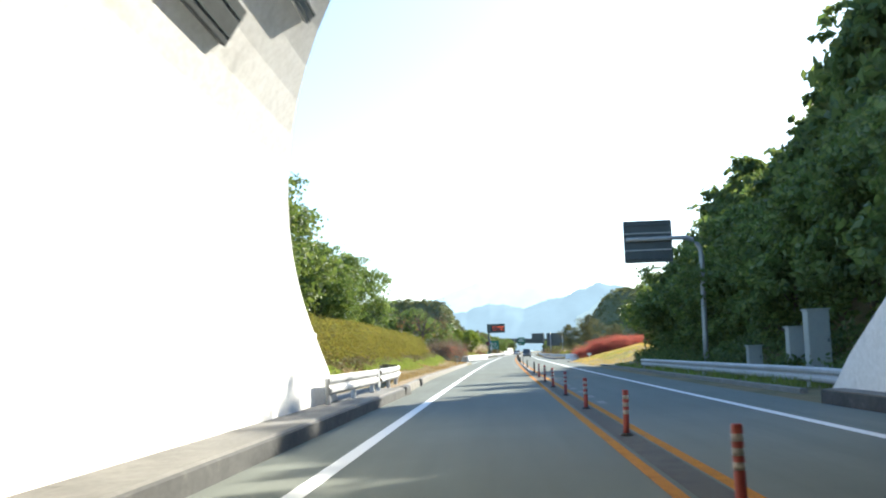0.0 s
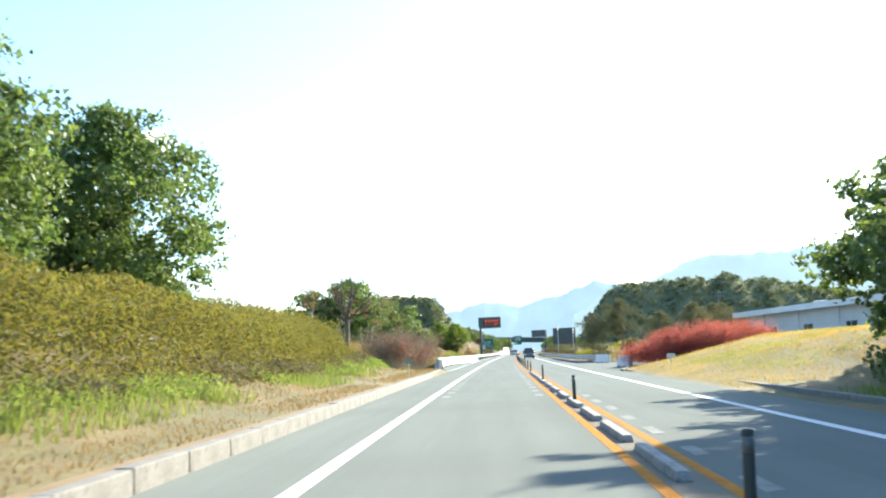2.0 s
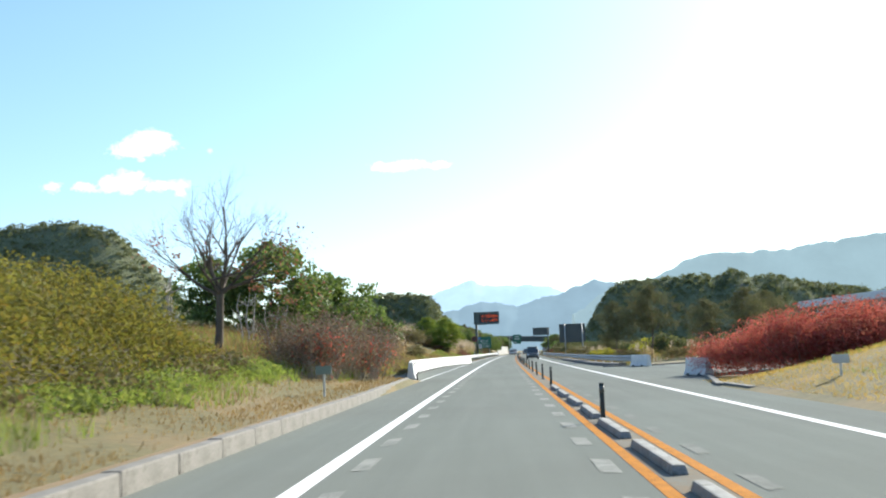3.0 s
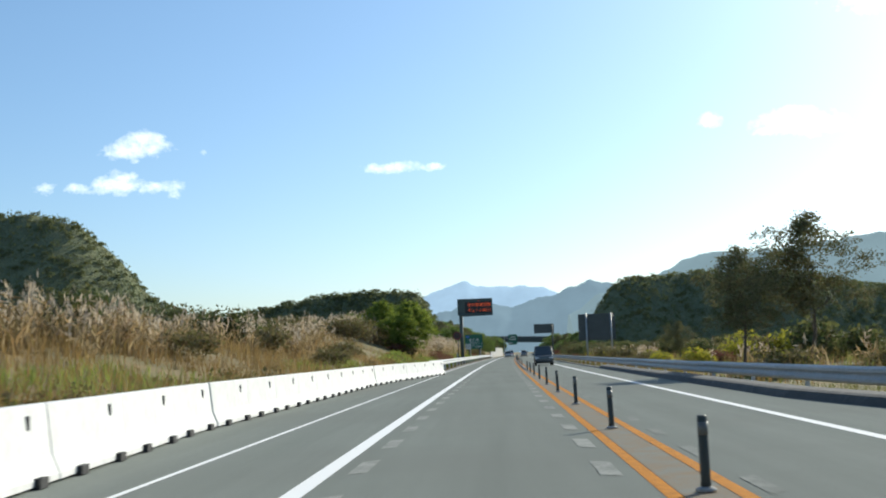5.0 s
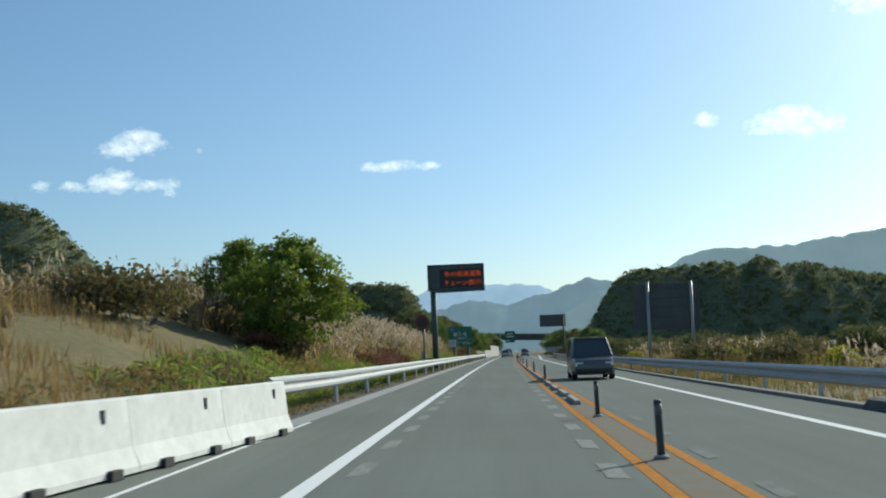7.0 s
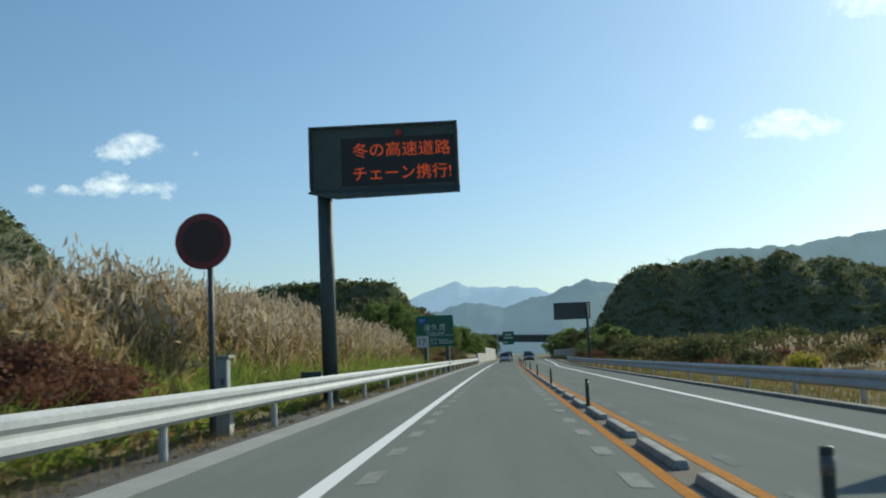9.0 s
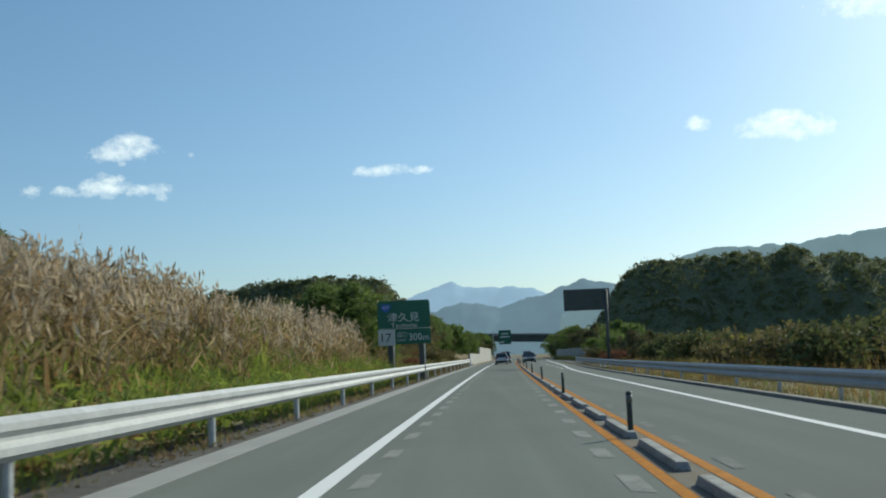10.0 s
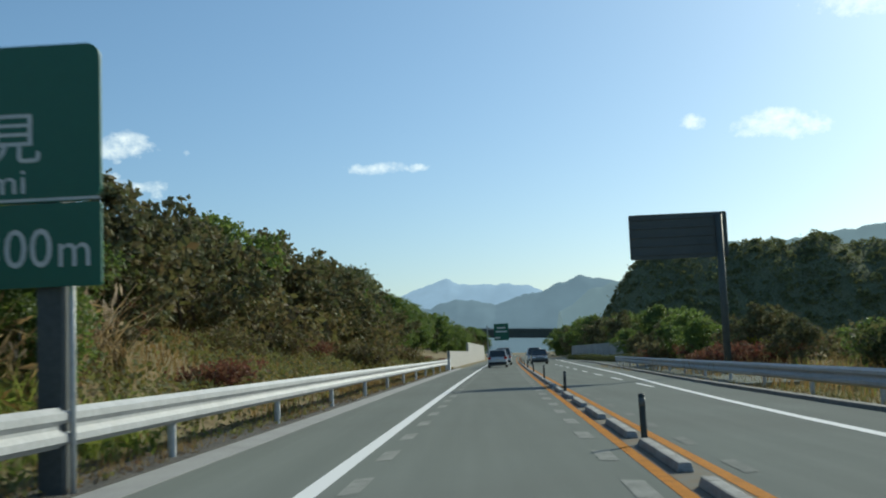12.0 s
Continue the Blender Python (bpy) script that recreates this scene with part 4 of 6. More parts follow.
def back_sign(u0, u1, s, z0, z1, posts, lab, arm=None, foot=0.0, steel=None):
    mid = (u0 + u1) / 2
    e = empty("road_sign", at(mid, s, 0.0))
    w = (u1 - u0) / 2
    part("panel", rounded_panel(bmesh.new(), -w, w, z0, z1, 0.0, 0.04, 0.08), SIGN_BACK, e, "grey aluminium back of a sign plate")
    n = 5
    for k in range(n):
        z = z0 + (z1 - z0) * (k + 0.5) / n
        part("rib", boxed(-w + 0.05, w - 0.05, -0.055, -0.001, z - 0.035, z + 0.035, 0.005), POST_STEEL if arm and k % 2 else SIGN_BACK, e)
    for p, r, top in posts:
        bm = bmesh.new()
        if arm:
            tube(bm, [(p - mid, -0.12, foot)] + [(p - mid + 0.02 * k, -0.12, foot + (arm - 0.9 - foot) * k / 4) for k in range(1, 5)]
                 + [(p - mid - 0.8 * (1 - math.cos(radians(a))) + 0.08, -0.12, arm - 0.9 + 0.9 * math.sin(radians(a))) for a in (20, 40, 60, 80)]
                 + [(p - mid - 1.0, -0.12, arm), (-w + 0.1, -0.12, arm)], [r] * 5 + [r * 0.9] * 4 + [r * 0.85, r * 0.8], 14)
        else:
            tube(bm, [(p - mid, -0.14, foot), (p - mid, -0.14, top)], [r, r], 14)
        part("pole", bm, steel or POST_STEEL, e, "steel pole", True)
    return tagged(e, lab, "road sign")


back_sign(6.38, 8.76, 53.3, 5.43, 7.53, [(10.05, 0.13, 7)], "grey back of an overhanging road sign on a curved pole", arm=6.6, foot=0.1)
back_sign(8.8, 13.0, 254.0, 2.3, 5.3, [(9.7, 0.11, 5.4), (12.5, 0.11, 5.4)], "grey ribbed back of a large road sign on two poles", foot=-0.2)
back_sign(5.88, 10.18, 364.0, 5.13, 7.13, [(9.8, 0.16, 7.0)], "dark back of a large road sign on one pole", foot=-0.2, steel=BRIDGE_STEEL)


def small_marker(u, s, z, lab, plate):
    """A short post with a little board."""
    e = empty("marker_sign", at(u, s, z))
    bm = bmesh.new()
    tube(bm, [(0, 0, -0.3), (0, 0, 0.62), (0, 0, 0.64)], [0.03, 0.03, 0.02], 10)
    part("post", bm, POST_WHITE, e)
    part("board", rounded_panel(bmesh.new(), -0.21, 0.21, 0.58, 0.80, -0.05, -0.03, 0.02), plate, e, "small plain board")
    part("clamp", boxed(-0.05, 0.05, -0.032, 0.03, 0.66, 0.71), POST_STEEL, e)
    return tagged(e, lab, "marker sign")


small_marker(-4.55, 106.4, 0.30, "small grey-green board on a short post behind the kerb", SIGN_SAGE)
small_marker(8.4, 105.1, 0.10, "small pale board on a short post in mown grass", POST_WHITE)


# ---- overpass and distant gantry ----
def overpass(s=660.0):
    e = empty("overpass", at(-5.2, s, 0.0) @ pose(0, 0, 0, 0, 2.4, 0))
    part("deck", boxed(-58, 34, -4.2, 4.2, 8.0, 8.45, 0.05), BRIDGE_STEEL, e)
    for y in (-3.6, -1.2, 1.2, 3.6):
        part("girder", boxed(-58, 34, y - 0.2, y + 0.2, 6.2, 8.0), BRIDGE_STEEL, e, "dark steel girder")
    for y in (-4.2, 4.0):
        part("parapet", boxed(-58, 34, y, y + 0.2, 8.45, 9.0), BRIDGE_STEEL, e)
        part("rail", boxed(-58, 34, y + 0.06, y + 0.14, 9.25, 9.32), POST_STEEL, e, "thin steel handrail")
        for x in range(-57, 34, 6):
            part("rail_post", boxed(x - 0.05, x + 0.05, y + 0.06, y + 0.14, 9.0, 9.25), POST_STEEL, e)
    for x in (-26, 27):
        part("pier", boxed(x - 0.8, x + 0.8, -3.5, 3.5, -2.0, 6.2, 0.1), CONCRETE, e, "concrete pier")
    return tagged(e, "dark steel girder bridge crossing over the road", "bridge")


overpass()


def gantry(s=600.0):
    e = empty("gantry_sign", at(-6.2, s, 0.0))
    bm = bmesh.new()
    tube(bm, [(0, 0, -0.2), (0, 0, 8.6)], [0.2, 0.16], 12)
    part("pole", bm, POST_STEEL, e)
    bm = bmesh.new()
    tube(bm, [(0, 0, 7.6), (5.6, 0, 7.6)], [0.12, 0.1], 10)
    part("arm", bm, POST_STEEL, e)
    part("panel", boxed(1.8, 5.6, -0.2, -0.14, 4.6, 9.0, 0.03), SIGN_GREEN, e, "green sign plate")
    for k, (x0, x1, z) in enumerate(((2.6, 4.8, 7.7), (2.2, 5.2, 6.7), (2.0, 3.4, 5.1))):
        part("text_bar", boxed(x0, x1, -0.21, -0.2, z, z + 0.4), SIGN_WHITE, e, "white line of lettering")
    return tagged(e, "green overhead sign on a cantilever pole", "road sign")


gantry()


def parapet_wall(name, line, h, lab):
    bm = bmesh.new()
    sweep(bm, [(-0.2, -0.2), (0.2, -0.2), (0.12, h), (-0.12, h)], line)
    return tagged(part(name, bm, CONCRETE), lab, "concrete wall")


parapet_wall("bridge_parapet", [(-5.3, 420, 0), (-5.3, 445, 0), (-5.3, 468, 0)], 1.7, "stained pale concrete wall past the guard rail")
parapet_wall("noise_wall", [(-5.4, 468.5, 0), (-5.4, 545, 0)], 3.0, "pale concrete panel wall beside the lane")
parapet_wall("noise_wall", [(9.5, 470, 0), (20.0, 440, 0.4)], 1.9, "white concrete wall beside the ramp")
end_post = tagged(part("rail_end_post", boxed(-0.2, 0.2, -0.5, 0.5, -0.1, 1.0, 0.05), WHITEWALL), "white concrete block at the end of the guard rail", "concrete block")
end_post.matrix_world = at(-4.75, 408.6, 0.0)


# ---- low building behind the slip road ----
def depot():
    """Long low building whose long side faces the road across the slip road."""
    e = empty("depot_building", at(33.9, 146.5, 0.0, 4))
    part("wall", boxed(-5.9, 6.5, -22.9, 22.9, -0.5, 4.0, 0.02), RENDER_WALL, e)
    part("roof", boxed(-7.0, 7.4, -24, 24, 4.0, 4.42, 0.04), ROOF, e, "pale flat roof with deep edge")
    part("fascia", boxed(-7.06, -7.0, -24, 24, 3.93, 4.46, 0.01), ROOF, e)
    for y in (-16, -6, 4, 14):
        w = part("window", boxed(-5.95, -5.88, y - 1.1, y + 1.1, 1.5, 2.7, 0.01), CAR_GLASS, e, "dark window")
        part("frame", boxed(-5.98, -5.951, y - 1.15, y + 1.15, 1.42, 1.5), CABINET, w)
        part("frame", boxed(-5.98, -5.951, y - 0.03, y + 0.03, 1.5, 2.7), CABINET, w)
        part("downpipe", boxed(-5.99, -5.9, y + 2.4, y + 2.5, 0.0, 4.0), RENDER_WALL, e)
    part("door", boxed(-5.95, -5.88, 19.0, 20.1, -0.1, 2.0, 0.01), DARK_STEEL, e, "dark steel door")
    part("roof_vent", boxed(-2.0, -0.9, 12.0, 13.2, 4.42, 5.1, 0.05), POST_WHITE, e, "white roof vent")
    return tagged(e, "long low pale building with a flat metal roof", "building")


depot()


def utility_pole(u, s):
    e = empty("utility_pole", at(u, s, 0.0))
    bm = bmesh.new()
    tube(bm, [(0, 0, -0.5), (0, 0, 13.3)], [0.24, 0.16], 12)
    part("pole", bm, STAINED, e, smooth=True)
    for z, w in ((12.9, 1.5), (11.7, 1.5), (10.2, 0.9)):
        part("crossarm", boxed(-w, w, -0.08, 0.08, z - 0.08, z + 0.08), DARK_STEEL, e)
        for x in (-0.9, -0.35, 0.35, 0.9):
            part("insulator", boxed(x * w - 0.06, x * w + 0.06, -0.06, 0.06, z + 0.08, z + 0.3), CABINET, e)
    part("transformer", boxed(0.25, 0.85, -0.3, 0.3, 9.0, 10.1, 0.05), STAINED, e)
    return tagged(e, "utility pole with three crossarms and insulators", "utility pole")


utility_pole(49.3, 304.7)


# ---- plants ----
RNG = np.random.default_rng(7)


def leaf_quads(centres, size, flat=0.0, aspect=1.6, rng=RNG):
    """A small pointed leaf, as one quad, at every centre, turned at random."""
    n = len(centres)
    a = rng.normal(size=(n, 3))
    a[:, 2] *= 1 - flat
    a /= np.linalg.norm(a, axis=1)[:, None]
    b = np.cross(a, rng.normal(size=(n, 3)))
    b /= np.linalg.norm(b, axis=1)[:, None]
    k = (size * rng.uniform(0.6, 1.35, n))[:, None]
    v = np.empty((n, 4, 3))
    v[:, 0], v[:, 2] = centres - a * k * aspect * 0.5, centres + a * k * aspect * 0.5
    bow = np.cross(a, b) * k * 0.15
    v[:, 1], v[:, 3] = centres + b * k * 0.5 + bow, centres - b * k * 0.5 + bow
    return v.reshape(-1, 3), np.arange(4 * n).reshape(n, 4)


def lumps(blobs, n, shell=0.5, rng=RNG):
    """n points in the outer shells of many ellipsoids (x, y, z, rx, ry, rz)."""
    blobs = np.asarray(blobs, float)
    w = blobs[:, 3] * blobs[:, 4] + blobs[:, 3] * blobs[:, 5]
    pick = rng.choice(len(blobs), n, p=w / w.sum())
    d = rng.normal(size=(n, 3))
    d /= np.linalg.norm(d, axis=1)[:, None]
    r = (1 - shell * rng.random(n) ** 1.5) * rng.uniform(0.9, 1.08, n)
    return blobs[pick, :3] + d * r[:, None] * blobs[pick, 3:6]


def crown_points(h, r, base, n, rng, top=0.75, clump=0.3, per=14, wild=0.42, boughs=30):
    """Leaf places: sprays of leaves on the outside of many separate boughs, which crowd an uneven crown and leave gaps."""
    t = (np.arange(boughs) + rng.random(boughs)) / boughs
    t = t ** 0.9
    a = np.arange(boughs) * 2.39996 + rng.normal(size=boughs) * 0.5
    low, high = np.clip(t / 0.38, 0, 1), np.clip((t - 0.38) / 0.62, 0, 1)
    env = np.where(t < 0.38, 0.62 + 0.38 * np.sin(low * np.pi / 2), np.sqrt(np.clip(1 - high ** (2.2 / max(0.4, top) * 0.75), 0.02, 1)))
    size = r * rng.uniform(0.24, 0.42, boughs) * (0.75 + 0.25 * env)
    rho = np.maximum(0.0, r * env * (1 + wild * rng.normal(size=boughs) * 0.55) - size * 0.75)
    z = base + size * 0.6 + (h - base - size * 1.25) * t + rng.normal(size=boughs) * 0.05 * (h - base) * wild
    c = np.stack([rho * np.cos(a), rho * np.sin(a), z], 1)
    m = max(1, n // per)
    pick = rng.choice(boughs, m, p=size ** 2 / (size ** 2).sum())
    d = rng.normal(size=(m, 3))
    d /= np.linalg.norm(d, axis=1)[:, None]
    d[:, 2] = np.where(rng.random(m) < 0.35, np.abs(d[:, 2]), d[:, 2])
    k = size[pick] * (1 - 0.5 * rng.random(m) ** 2.0) * (1 + 0.25 * rng.normal(size=m) * wild)
    q = c[pick] + d * k[:, None] * np.array([1, 1, 0.72])
    core = rng.random(m) < 0.16
    q[core] = q[core] * np.array([0.5, 0.5, 1.0])
    return np.repeat(q, per, 0) + rng.normal(size=(m * per, 3)) * clump * np.array([1, 1, 0.7])


def limb(bm, p, d, length, r, depth, rng, sides=6, droop=0.0, tips=None, spread=0.75, kids=3):
    pts, rad = [Vector(p)], [r]
    q, v = Vector(p), Vector(d).normalized()
    for k in range(4):
        v = (v + Vector(rng.normal(size=3)) * 0.16 + Vector((0, 0, 0.06 - droop))).normalized()
        q = q + v * length / 4
        pts.append(q.copy())
        rad.append(r * (1 - 0.16 * (k + 1)))
    tube(bm, pts, rad, sides, caps=False)
    if tips is not None:
        tips.append(q.copy())
    if depth > 0:
        for _ in range(kids):
            i = int(rng.integers(2, 5))
            nd = (v + Vector(rng.normal(size=3)) * spread).normalized()
            nd.z = abs(nd.z) * 0.8 + 0.1
            limb(bm, pts[i], nd, length * rng.uniform(0.55, 0.8), rad[i] * 0.68, depth - 1, rng, max(4, sides - 1), droop, tips, spread, kids)


def tree(name, h, r, base, leaves, size, material, seed, lab, bark=BARK, blobs=26, trunk=0.16, trunks=1, top=0.75, shell=0.55, wild=0.36):
    rng = np.random.default_rng(seed)
    e = new(name)
    bm = bmesh.new()
    for k in range(trunks):
        off = Vector(((k - (trunks - 1) / 2) * trunk * 3, 0.05 * k, -0.4))
        lean = Vector((0.12 * (k - (trunks - 1) / 2), rng.normal() * 0.05, 1))
        pts = [off + lean * (h * 0.72 * t) + Vector((rng.normal() * 0.04 * h * t, rng.normal() * 0.04 * h * t, 0)) * 0.5 for t in steps(0, 1, 5)]
        tube(bm, pts, [trunk * (1.25 if i == 0 else 1 - 0.15 * i) for i in range(6)], 8, caps=False)
        for _ in range(7):
            i = int(rng.integers(1, 5))
            a = rng.random() * 2 * math.pi
            limb(bm, pts[i], (math.cos(a), math.sin(a), 0.55), r * 0.5, trunk * 0.36, 1, rng, 5)
    part("trunk", bm, bark, e, smooth=True)
    pts = crown_points(h, r, base, leaves, rng, top, clump=0.034 * r + 0.05, wild=wild, boughs=blobs)
    v, f = leaf_quads(pts, size, rng=rng)
    arrays("crown", v, f, material, e)
    return tagged(e, lab, "tree")


def put(thing, u, s, turn=0.0, size=1.0, sink=0.1, tall=1.0, fresh=True, lab=""):
    m = at(u, s, ground_height(u, s) - sink, turn) @ Matrix.Diagonal((size, size, size * tall, 1))
    if fresh:
        thing.matrix_world = m
        return thing
    o = copy_thing(thing, m)
    o.matrix_world = m
    if lab:
        o["label"] = lab
    return o


# near broadleaf evergreens above the hedge
big_tree = tree("evergreen_tree", 9.8, 4.4, 0.9, 36000, 0.145, L_OAK, 11, "tall round evergreen tree behind the hedge", trunk=0.22, wild=0.22, blobs=54)
put(big_tree, -13.7, 57.5, 20, 1.04)
round_tree = tree("evergreen_tree", 7.6, 3.3, 0.1, 30000, 0.115, L_MID, 12, "broad dense green tree behind the hedge", trunk=0.26, wild=0.30, blobs=52)
put(round_tree, -12.1, 85.0, 0, 0.98)
put(round_tree, -12.9, 76.0, 130, 1.0, fresh=False, lab="dense green tree beside another behind the hedge")
put(big_tree, -20.5, 70, 140, 0.8, fresh=False, lab="dark evergreen tree further up the bank")
edge_tree = tree("slender_tree", 7.4, 2.1, 1.6, 5200, 0.15, L_BRIGHT, 19, "airy light green tree near the tunnel mouth", bark=PALE_BARK, trunk=0.11, trunks=2, wild=0.5)
put(edge_tree, -12.9, 40.0)
brown_tree = tree("autumn_tree", 6.4, 1.9, 0.8, 3600, 0.10, L_MAUVE, 20, "thinning tree with faded brown-purple leaves", bark=PALE_BARK, trunk=0.09, trunks=3, wild=0.5)
put(brown_tree, -13.4, 46.0)

# mid-distance clump of evergreens behind the red shrubs
clump = tree("evergreen_tree", 5.0, 2.3, 0.2, 9500, 0.125, L_MID, 13, "dark green tree behind red shrubs", blobs=38, trunk=0.12)
put(clump, -10.6, 128, 0)
for u, s, r, k in ((-8.9, 133, 80, 0.98), (-12.9, 126, 130, 0.72), (-7.9, 138, 210, 0.84), (-11.5, 141, 20, 0.8)):
    put(clump, u, s, r, k, fresh=False)


def bare_tree(u, s):
    """Short stem, then a wide vase of forking boughs and fine twigs, with a few leaves low in the crown."""
    rng = np.random.default_rng(23)
    e = new("bare_tree")
    bm, tips = bmesh.new(), []
    tube(bm, [(0, 0, -0.4), (0.02, 0, 0.1), (0.06, 0.02, 0.8), (0.10, 0, 1.7)], [0.17, 0.125, 0.105, 0.095], 10, caps=False)
    part("trunk", bm, BARK, e, smooth=True)

    def fork(p, d, length, r, depth):
        pts, rad, q, v = [p], [r], p.copy(), d.normalized()
        for k in range(4):
            v = (v + Vector(rng.normal(size=3)) * 0.10 + Vector((0, 0, 0.05))).normalized()
            q = q + v * (length / 4)
            pts.append(q.copy())
            rad.append(r * (1 - 0.13 * (k + 1)))
        tube(bm, pts, rad, 6 if depth > 2 else 4, caps=False)
        if depth == 0:
            tips.append(q.copy())
            return
        for k in range(3 if depth > 1 else 4):
            i = 4 if k == 0 else int(rng.integers(2, 5))
            w = (v + Vector(rng.normal(size=3)) * (0.42 if k else 0.2)).normalized()
            fork(pts[i], w, length * rng.uniform(0.58, 0.78), rad[i] * 0.76, depth - 1)

    bm = bmesh.new()
    for a, lift, z, length in ((3.1, 0.75, 1.5, 1.2), (0.1, 0.85, 1.6, 1.2), (0.35, 0.5, 1.7, 1.05), (1.4, 1.0, 1.65, 1.1), (4.4, 0.9, 1.6, 1.1), (2.5, 1.3, 1.7, 1.25), (5.4, 1.6, 1.7, 1.25), (0.8, 2.6, 1.7, 1.35), (3.6, 2.3, 1.7, 1.25)):
        fork(Vector((0.10, 0, z)), Vector((math.cos(a), math.sin(a), lift)), length, 0.062, 4)
    part("bough", bm, BARK, e, "bare forking boughs and fine twigs")
    tips = np.array([t[:] for t in tips])
    low = tips[tips[:, 2] < 3.2]
    c = low[rng.integers(0, len(low), 520)] + rng.normal(size=(520, 3)) * np.array([0.2, 0.2, 0.2])
    v, f = leaf_quads(c, 0.055, rng=rng)
    arrays("foliage", v, f, L_RUST, e)
    put(e, u, s, 0, 1.12, 0.0)
    return tagged(e, "nearly bare autumn tree with a few rust leaves", "tree")


bare_tree(-8.2, 109.6)
pale = tree("slender_tree", 3.3, 0.8, 2.0, 70, 0.06, L_RUST, 31, "pale-stemmed slender young tree", bark=PALE_BARK, blobs=8, trunk=0.05, trunks=3)
put(pale, -7.9, 116.5)
put(pale, -10.4, 112.5, 90, 1.2, fresh=False)
put(pale, -9.6, 119.5, 40, 1.1, fresh=False)

road_tree = tree("roadside_tree", 5.2, 2.1, 0.7, 13000, 0.10, L_BRIGHT, 14, "bushy green tree with some red leaves on the bank", blobs=40, trunk=0.1, trunks=2)
put(road_tree, -8.0, 226.0)
put(road_tree, -10.8, 229.0, 120, 0.8, fresh=False)
put(clump, -11.2, 253.6, 30, 0.62, fresh=False, lab="small dark tree standing out of the reeds")
put(clump, -16.5, 249, 75, 0.6, fresh=False, lab="small dark tree standing out of the reeds")

lone = tree("roadside_tree", 6.8, 2.0, 2.0, 15000, 0.07, L_OLIVE, 15, "dark half-open tree with a slender stem by the far verge", trunk=0.11, trunks=1, wild=0.7, blobs=48, top=1.1)
put(lone, 10.4, 177.0, 0, 0.82)
put(lone, 13.8, 179.0, 80, 1.02, fresh=False)
for u, s, r, k in ((17.5, 171, 220, 0.75), (22, 176, 10, 0.9), (26, 186, 60, 0.9), (12.4, 206, 100, 0.45), (30, 200, 10, 1.0)):
    put(lone, u, s, r, k, fresh=False)

# wooded slope above the far verge
wood_a = tree("woodland_tree", 9.0, 3.6, 0.3, 4300, 0.30, L_DARK, 16, "dense dark green tree on the cutting slope", blobs=30, trunk=0.2)
wood_b = tree("woodland_tree", 7.0, 3.2, -0.2, 11000, 0.165, L_OAK, 17, "bushy green tree overgrown with creepers", blobs=28, trunk=0.16)
wood_c = tree("cedar_tree", 11.0, 2.2, 3.0, 5000, 0.25, L_DARK, 18, "tall slender tree standing above the wood", blobs=24, trunk=0.16, top=0.9, shell=0.8)
first = {id(wood_a): True, id(wood_b): True, id(wood_c): True}
rnd = random.Random(3)
for k, s in enumerate(np.arange(22, 86, 4.6)):
    for j, u in enumerate((13.2, 17.6, 22.4, 28.5)):
        if j >= 2 and (k + j) % 2:
            continue
        src = wood_b if j == 0 else wood_a
        uu, ss = u + rnd.uniform(-0.9, 0.9) + (0.9 if s < 40 and j == 0 else 0), s + rnd.uniform(-1.6, 1.6) - (4 if j == 3 else 0)
        ks = rnd.uniform(0.85, 1.1) * (1.06 if j == 0 else 1.08) * lerp(ss, (20, 60, 92), (1.05, 0.95, 0.8))
        put(src, uu, ss, rnd.uniform(0, 360), ks, 0.2, rnd.uniform(0.85, 1.1), fresh=first[id(src)])
        first[id(src)] = False
put(wood_b, 12.8, 84.5, 40, 0.84, fresh=False)
put(wood_a, 16.2, 88.0, 120, 0.72, fresh=False)
# trees added out of view, tall enough to shade road, walkway and portal foot
for u, s, k, h in ((17.5, 24, 1.15, 1.1), (21.5, 28, 1.2, 1.15), (18.5, 31, 1.1, 1.2), (23.0, 34, 1.2, 1.2), (19.5, 37, 1.1, 1.15), (25.0, 40, 1.15, 1.2), (15.5, 18, 1.1, 1.1), (19.5, 20, 1.2, 1.1),
                   (18.2, 44, 1.2, 1.2), (20.0, 48, 1.25, 1.2), (21.5, 52, 1.25, 1.2), (23.2, 56, 1.3, 1.2), (22.5, 44, 1.25, 1.2), (25.5, 50, 1.3, 1.25), (27.5, 58, 1.3, 1.25)):
    put(wood_a, u, s, s * 41, k, 0.2, h, fresh=False, lab="unseen tall dark green tree, added to shade the tunnel mouth")
for u, s, k in ((19.5, 62, 1.0), (23.5, 52, 1.05), (27, 46, 1.1)):
    put(wood_c, u, s, s * 7, k, fresh=first[id(wood_c)])
    first[id(wood_c)] = False


# shrubs as single plants
def shrub(name, w, d, h, leaves, size, material, seed, lab, cat="shrub", twig=BARK, blobs=14, shell=0.7):
    rng = np.random.default_rng(seed)
    e = new(name)
    bm = bmesh.new()
    for _ in range(6):
        a = rng.random() * 2 * math.pi
        limb(bm, (math.cos(a) * w * 0.2, math.sin(a) * d * 0.2, -0.1), (math.cos(a) * 0.6, math.sin(a) * 0.6, 1), h * 0.75, 0.02, 0, rng, 3)
    part("branch", bm, twig, e)
    bl = []
    for _ in range(blobs):
        k = rng.uniform(0.2, 0.36)
        bl.append((rng.uniform(-0.36, 0.36) * w, rng.uniform(-0.36, 0.36) * d, h * rng.uniform(0.25, 0.72), w * k, d * k, h * k * 0.9))
    pts = lumps(bl, leaves, shell, rng)
    pts[:, 2] = np.abs(pts[:, 2])
    v, f = leaf_quads(pts, size, rng=rng)
    arrays("foliage", v, f, material, e)
    return tagged(e, lab, cat)


